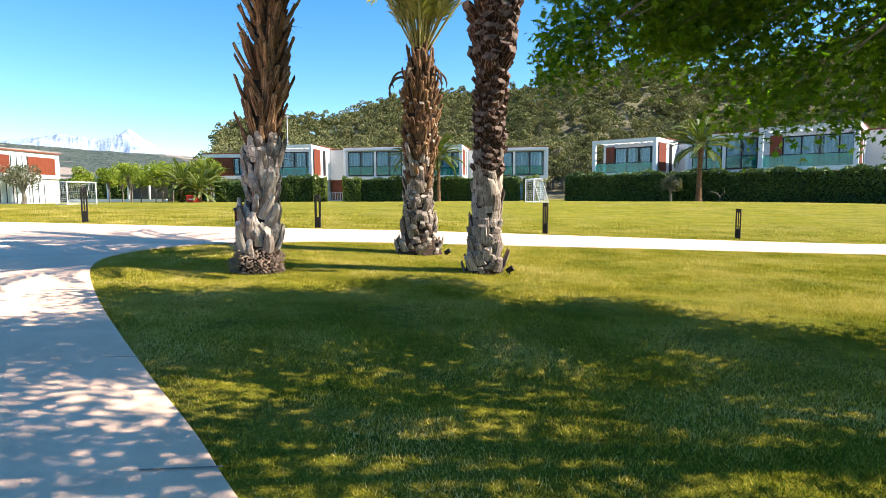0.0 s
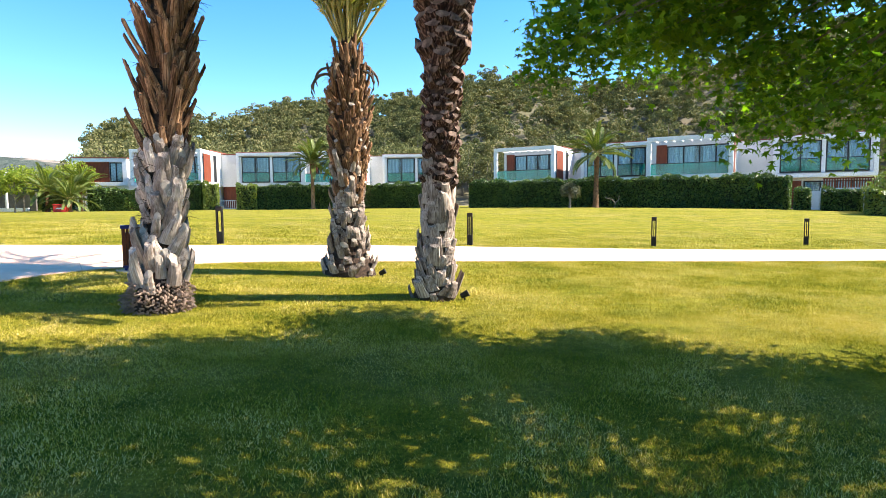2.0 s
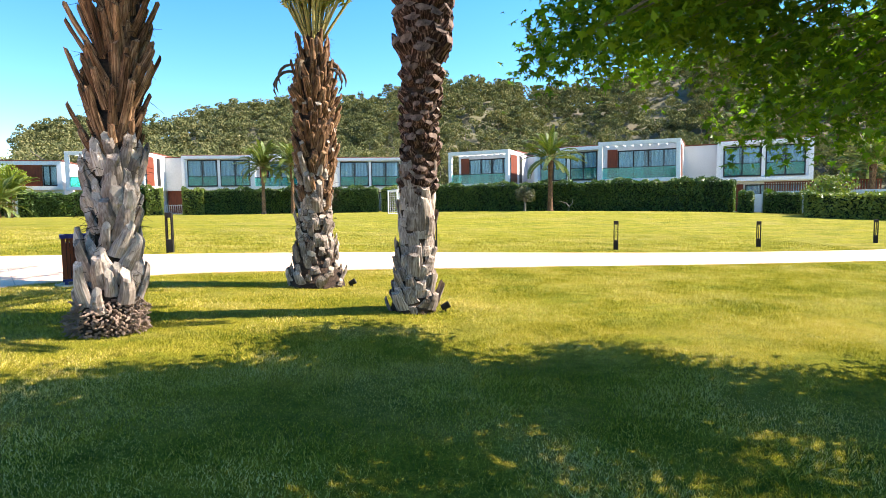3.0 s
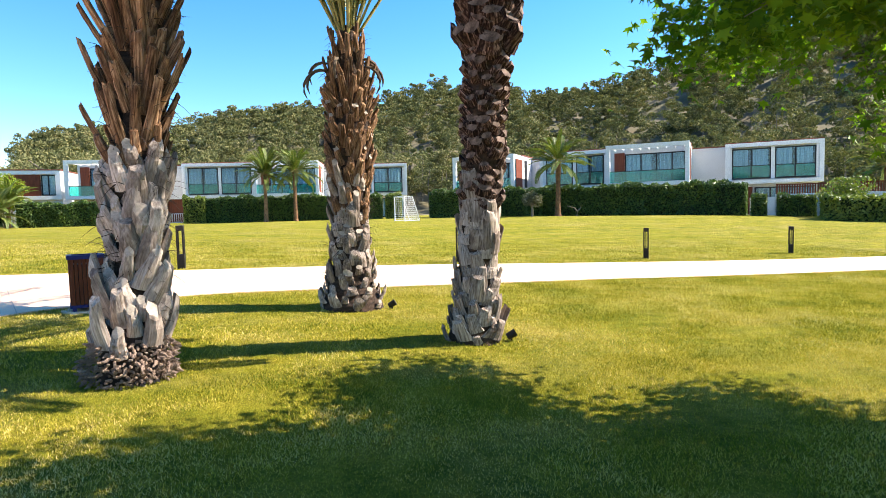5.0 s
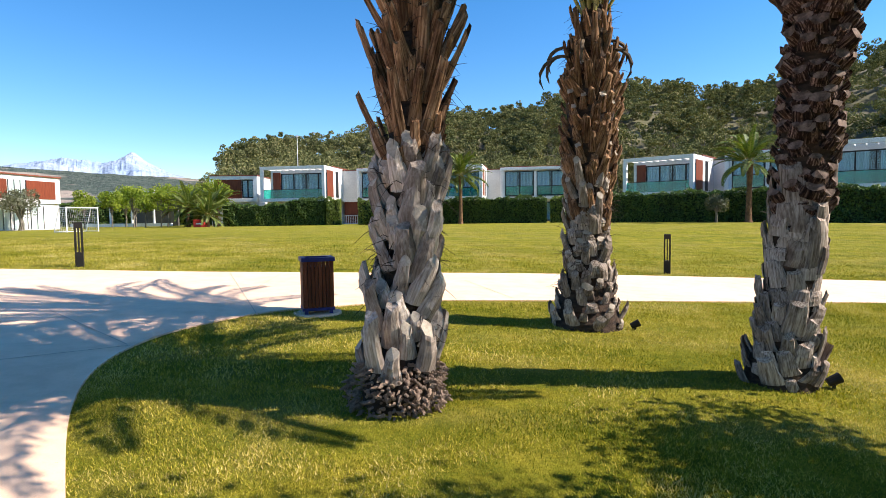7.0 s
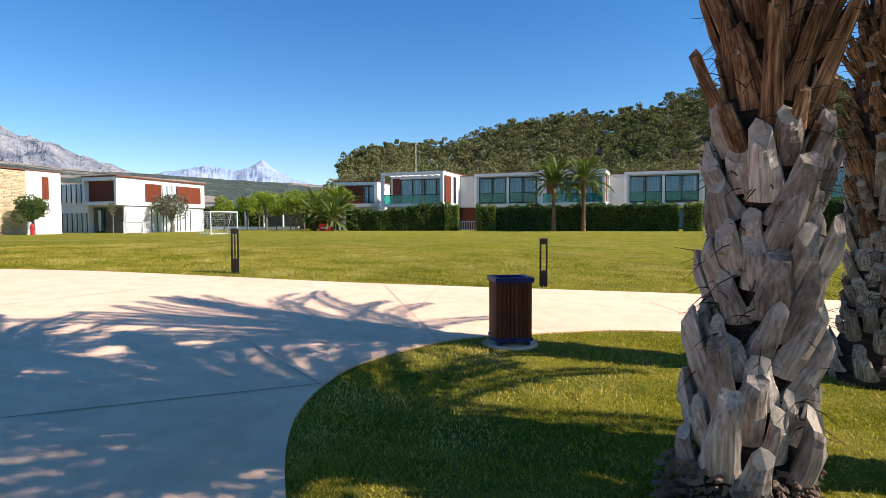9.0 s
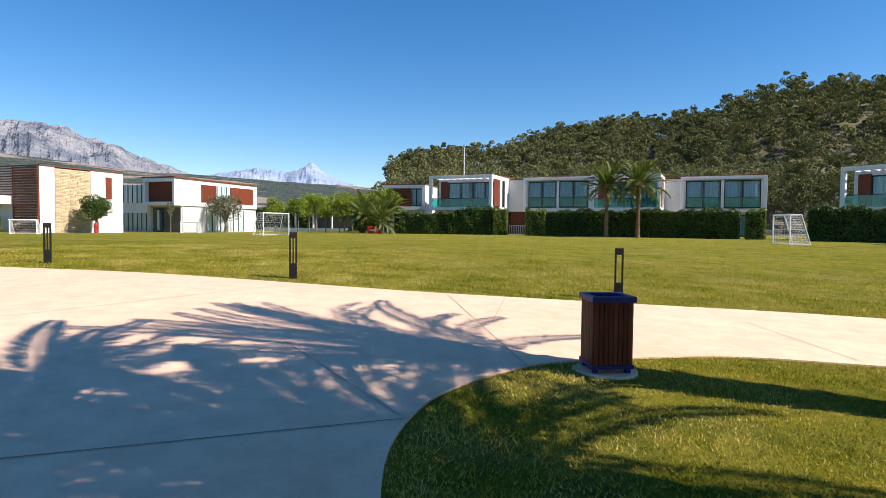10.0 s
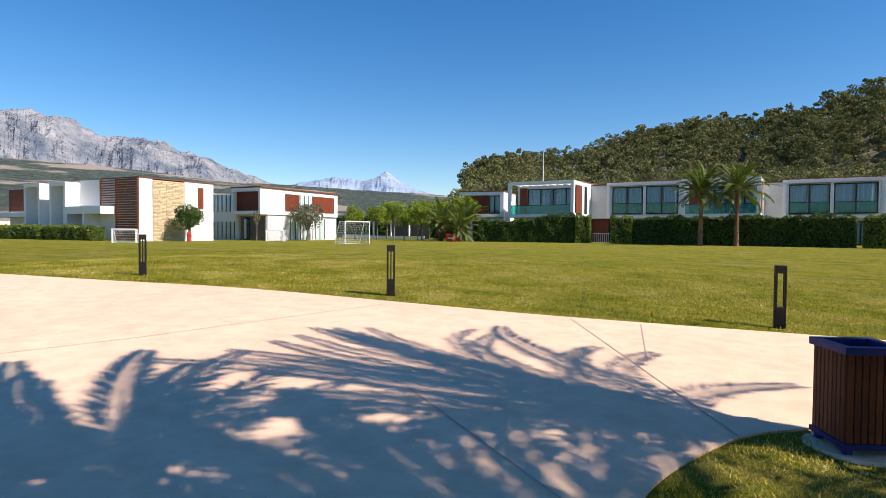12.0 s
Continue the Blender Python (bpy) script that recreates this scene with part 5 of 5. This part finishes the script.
mast(-34.0, 95, 14.4)


def gate(x, y, turn, w):
    g = thing("garden_gate", pose(x, y, gzf(x, y), 0, 0, turn), "white metal bar garden gate between hedges", "gate")
    part("rail", boxes((0, w, -.03, .03, 1.15, 1.23)), g, M_GOAL)
    part("rail", boxes((0, w, -.03, .03, .1, .18)), g, M_GOAL)
    bar = mesh_of("bar", boxes((-.025, .025, -.02, .02, .18, 1.15)), M_GOAL)
    for i in range(12):
        part("bar", bar, g, m=pose(.03 + (w - .06) * i / 11, 0, 0))


gate(-21.7, 76.2, 0, 2.6)


def red_box(x, y):
    r = thing("red_bench_box", pose(x, y, gzf(x, y), 0, 0, 12), "bright red plastic box on lawn edge", "box")
    part("body", boxes((0, 1.3, 0, .8, 0, .8), bevel=.04), r, M_RED)
    part("lid", boxes((-.03, 1.33, -.03, .83, .8, .92), bevel=.03), r, M_RED)
    part("label_bar", boxes((.3, 1.0, -.012, -.002, .35, .5)), r, M_GOAL, "plain white label bar")


red_box(-38.9, 71.0)


def hydrant(x, y):
    h = thing("fire_hydrant", pose(x, y, gzf(x, y)), "red fire hydrant post near round tree", "hydrant")
    part("post", tube(bmesh.new(), [(0, 0, 0), (0, 0, .8), (0, 0, 1.0)], [.16, .16, .1], 12), h, M_RED)
    part("outlet", tube(bmesh.new(), [(-.25, 0, .6), (.25, 0, .6)], [.07, .07], 8), h, M_RED)


hydrant(-53.6, 44.9)


def far_pavilion(x, y):
    p = thing("pavilion", pose(x, y, 0.72, 0, 0, -8), "distant white flat roofed open pavilion among trees", "pavilion")
    part("roof", boxes((0, 9, 0, 6, 5.2, 5.7)), p, M_WHITE)
    for u in (.3, 4.4, 8.5):
        part("column", boxes((u, u + .25, .2, .45, 0, 5.2)), p, M_WHITE)
    # Back painted dark so that the open inside looks shaded.
    part("back_wall", boxes((0, 9, 5.5, 5.8, 0, 5.19)), p, M_SHADE)
    part("low_wall", boxes((-6, 13, -1.2, -.9, 0, .5)), p, M_WHITE)


far_pavilion(-65, 92)


def fence(x, y, z, turn, w, h):
    f = thing("slat_fence", pose(x, y, z, 0, 0, turn), "dark red brown slatted terrace fence before villa", "fence")
    part("terrace", boxes((-2, w + 1, 0.1, 3, -2.2, 0)), f, M_STRAW, "pale terrace edge")
    part("rail", boxes((0, w, -.02, .02, h - .12, h)), f, M_REDWOOD)
    part("rail", boxes((0, w, -.02, .02, .1, .2)), f, M_REDWOOD)
    slat = mesh_of("slat", boxes((-.06, .06, -.05, -.022, 0, h)), M_REDWOOD)
    for i in range(int(w / .2)):
        part("slat", slat, f, m=pose(.1 + i * .2, 0, 0))


fence(38.5, 50.2, 2.05, -36, 9.0, 1.15)


def dead_branch(x, y):
    d = thing("dead_branch", pose(x, y, gzf(x, y), 0, 0, -20), "pale forked dead branch beside garden palm", "branch")
    part("stem", tube(bmesh.new(), [(0, 0, 0), (.1, 0, .4), (-.2, 0, .8), (-.9, 0, 1.0)], [.09, .07, .05, .02], 6), d, M_BARK)
    part("fork", tube(bmesh.new(), [(.08, 0, .45), (.4, 0, .8), (.45, 0, 1.2)], [.06, .04, .02], 6), d, M_BARK)


dead_branch(21.6, 56.4)


# ---- grass near the walk ----
def grass(name, label, x0, x1, y0, y1, count, h, w, seed, keep, fade=None):
    rng = np.random.default_rng(seed)
    x, y = rng.uniform(x0, x1, count), rng.uniform(y0, y1, count)
    ok = keep(x, y)
    if fade:
        ok &= rng.uniform(0, 1, count) < np.clip((fade[1] - y) / (fade[1] - fade[0]), 0, 1)
    x, y = x[ok], y[ok]
    k = len(x)
    base = np.stack([x, y, gz(x, y) - 0.004], 1)
    a = rng.uniform(0, math.tau, k)
    side = np.stack([np.cos(a), np.sin(a), np.zeros(k)], 1) * (w * rng.uniform(.6, 1.3, k))[:, None]
    tip = np.stack([rng.normal(0, .55, k), rng.normal(0, .55, k), np.ones(k)], 1) * (h * rng.uniform(.5, 1.35, k))[:, None]
    q = np.stack([base - side, base + side, base + tip], 1)
    tagged(new(name, tri_mesh(name, q, 3, M_BLADE)), label, "grass", kind="stuff")


NEAR_Y = lambda x: 15.8 + 0.14 * x
lawn_side = lambda x, y: ~inside(PAVED, x, y)
grass("grass", "short dense lawn grass with dry tips", -6.1, 7.0, 2.0, 9.0, 520000, 0.024, 0.0036, 1, lawn_side)
grass("grass", "short dense lawn grass with dry tips", -6.1, 15.0, 9.0, 19.0, 380000, 0.030, 0.0058, 2, lambda x, y: lawn_side(x, y) & (y < NEAR_Y(x)))
grass("grass", "coarse lawn grass edge beyond the path", -26.0, 20.0, 14.0, 32.0, 330000, 0.042, 0.009, 3, lambda x, y: lawn_side(x, y) & (y > 15 + 0.1 * x), (18.5, 31.0))
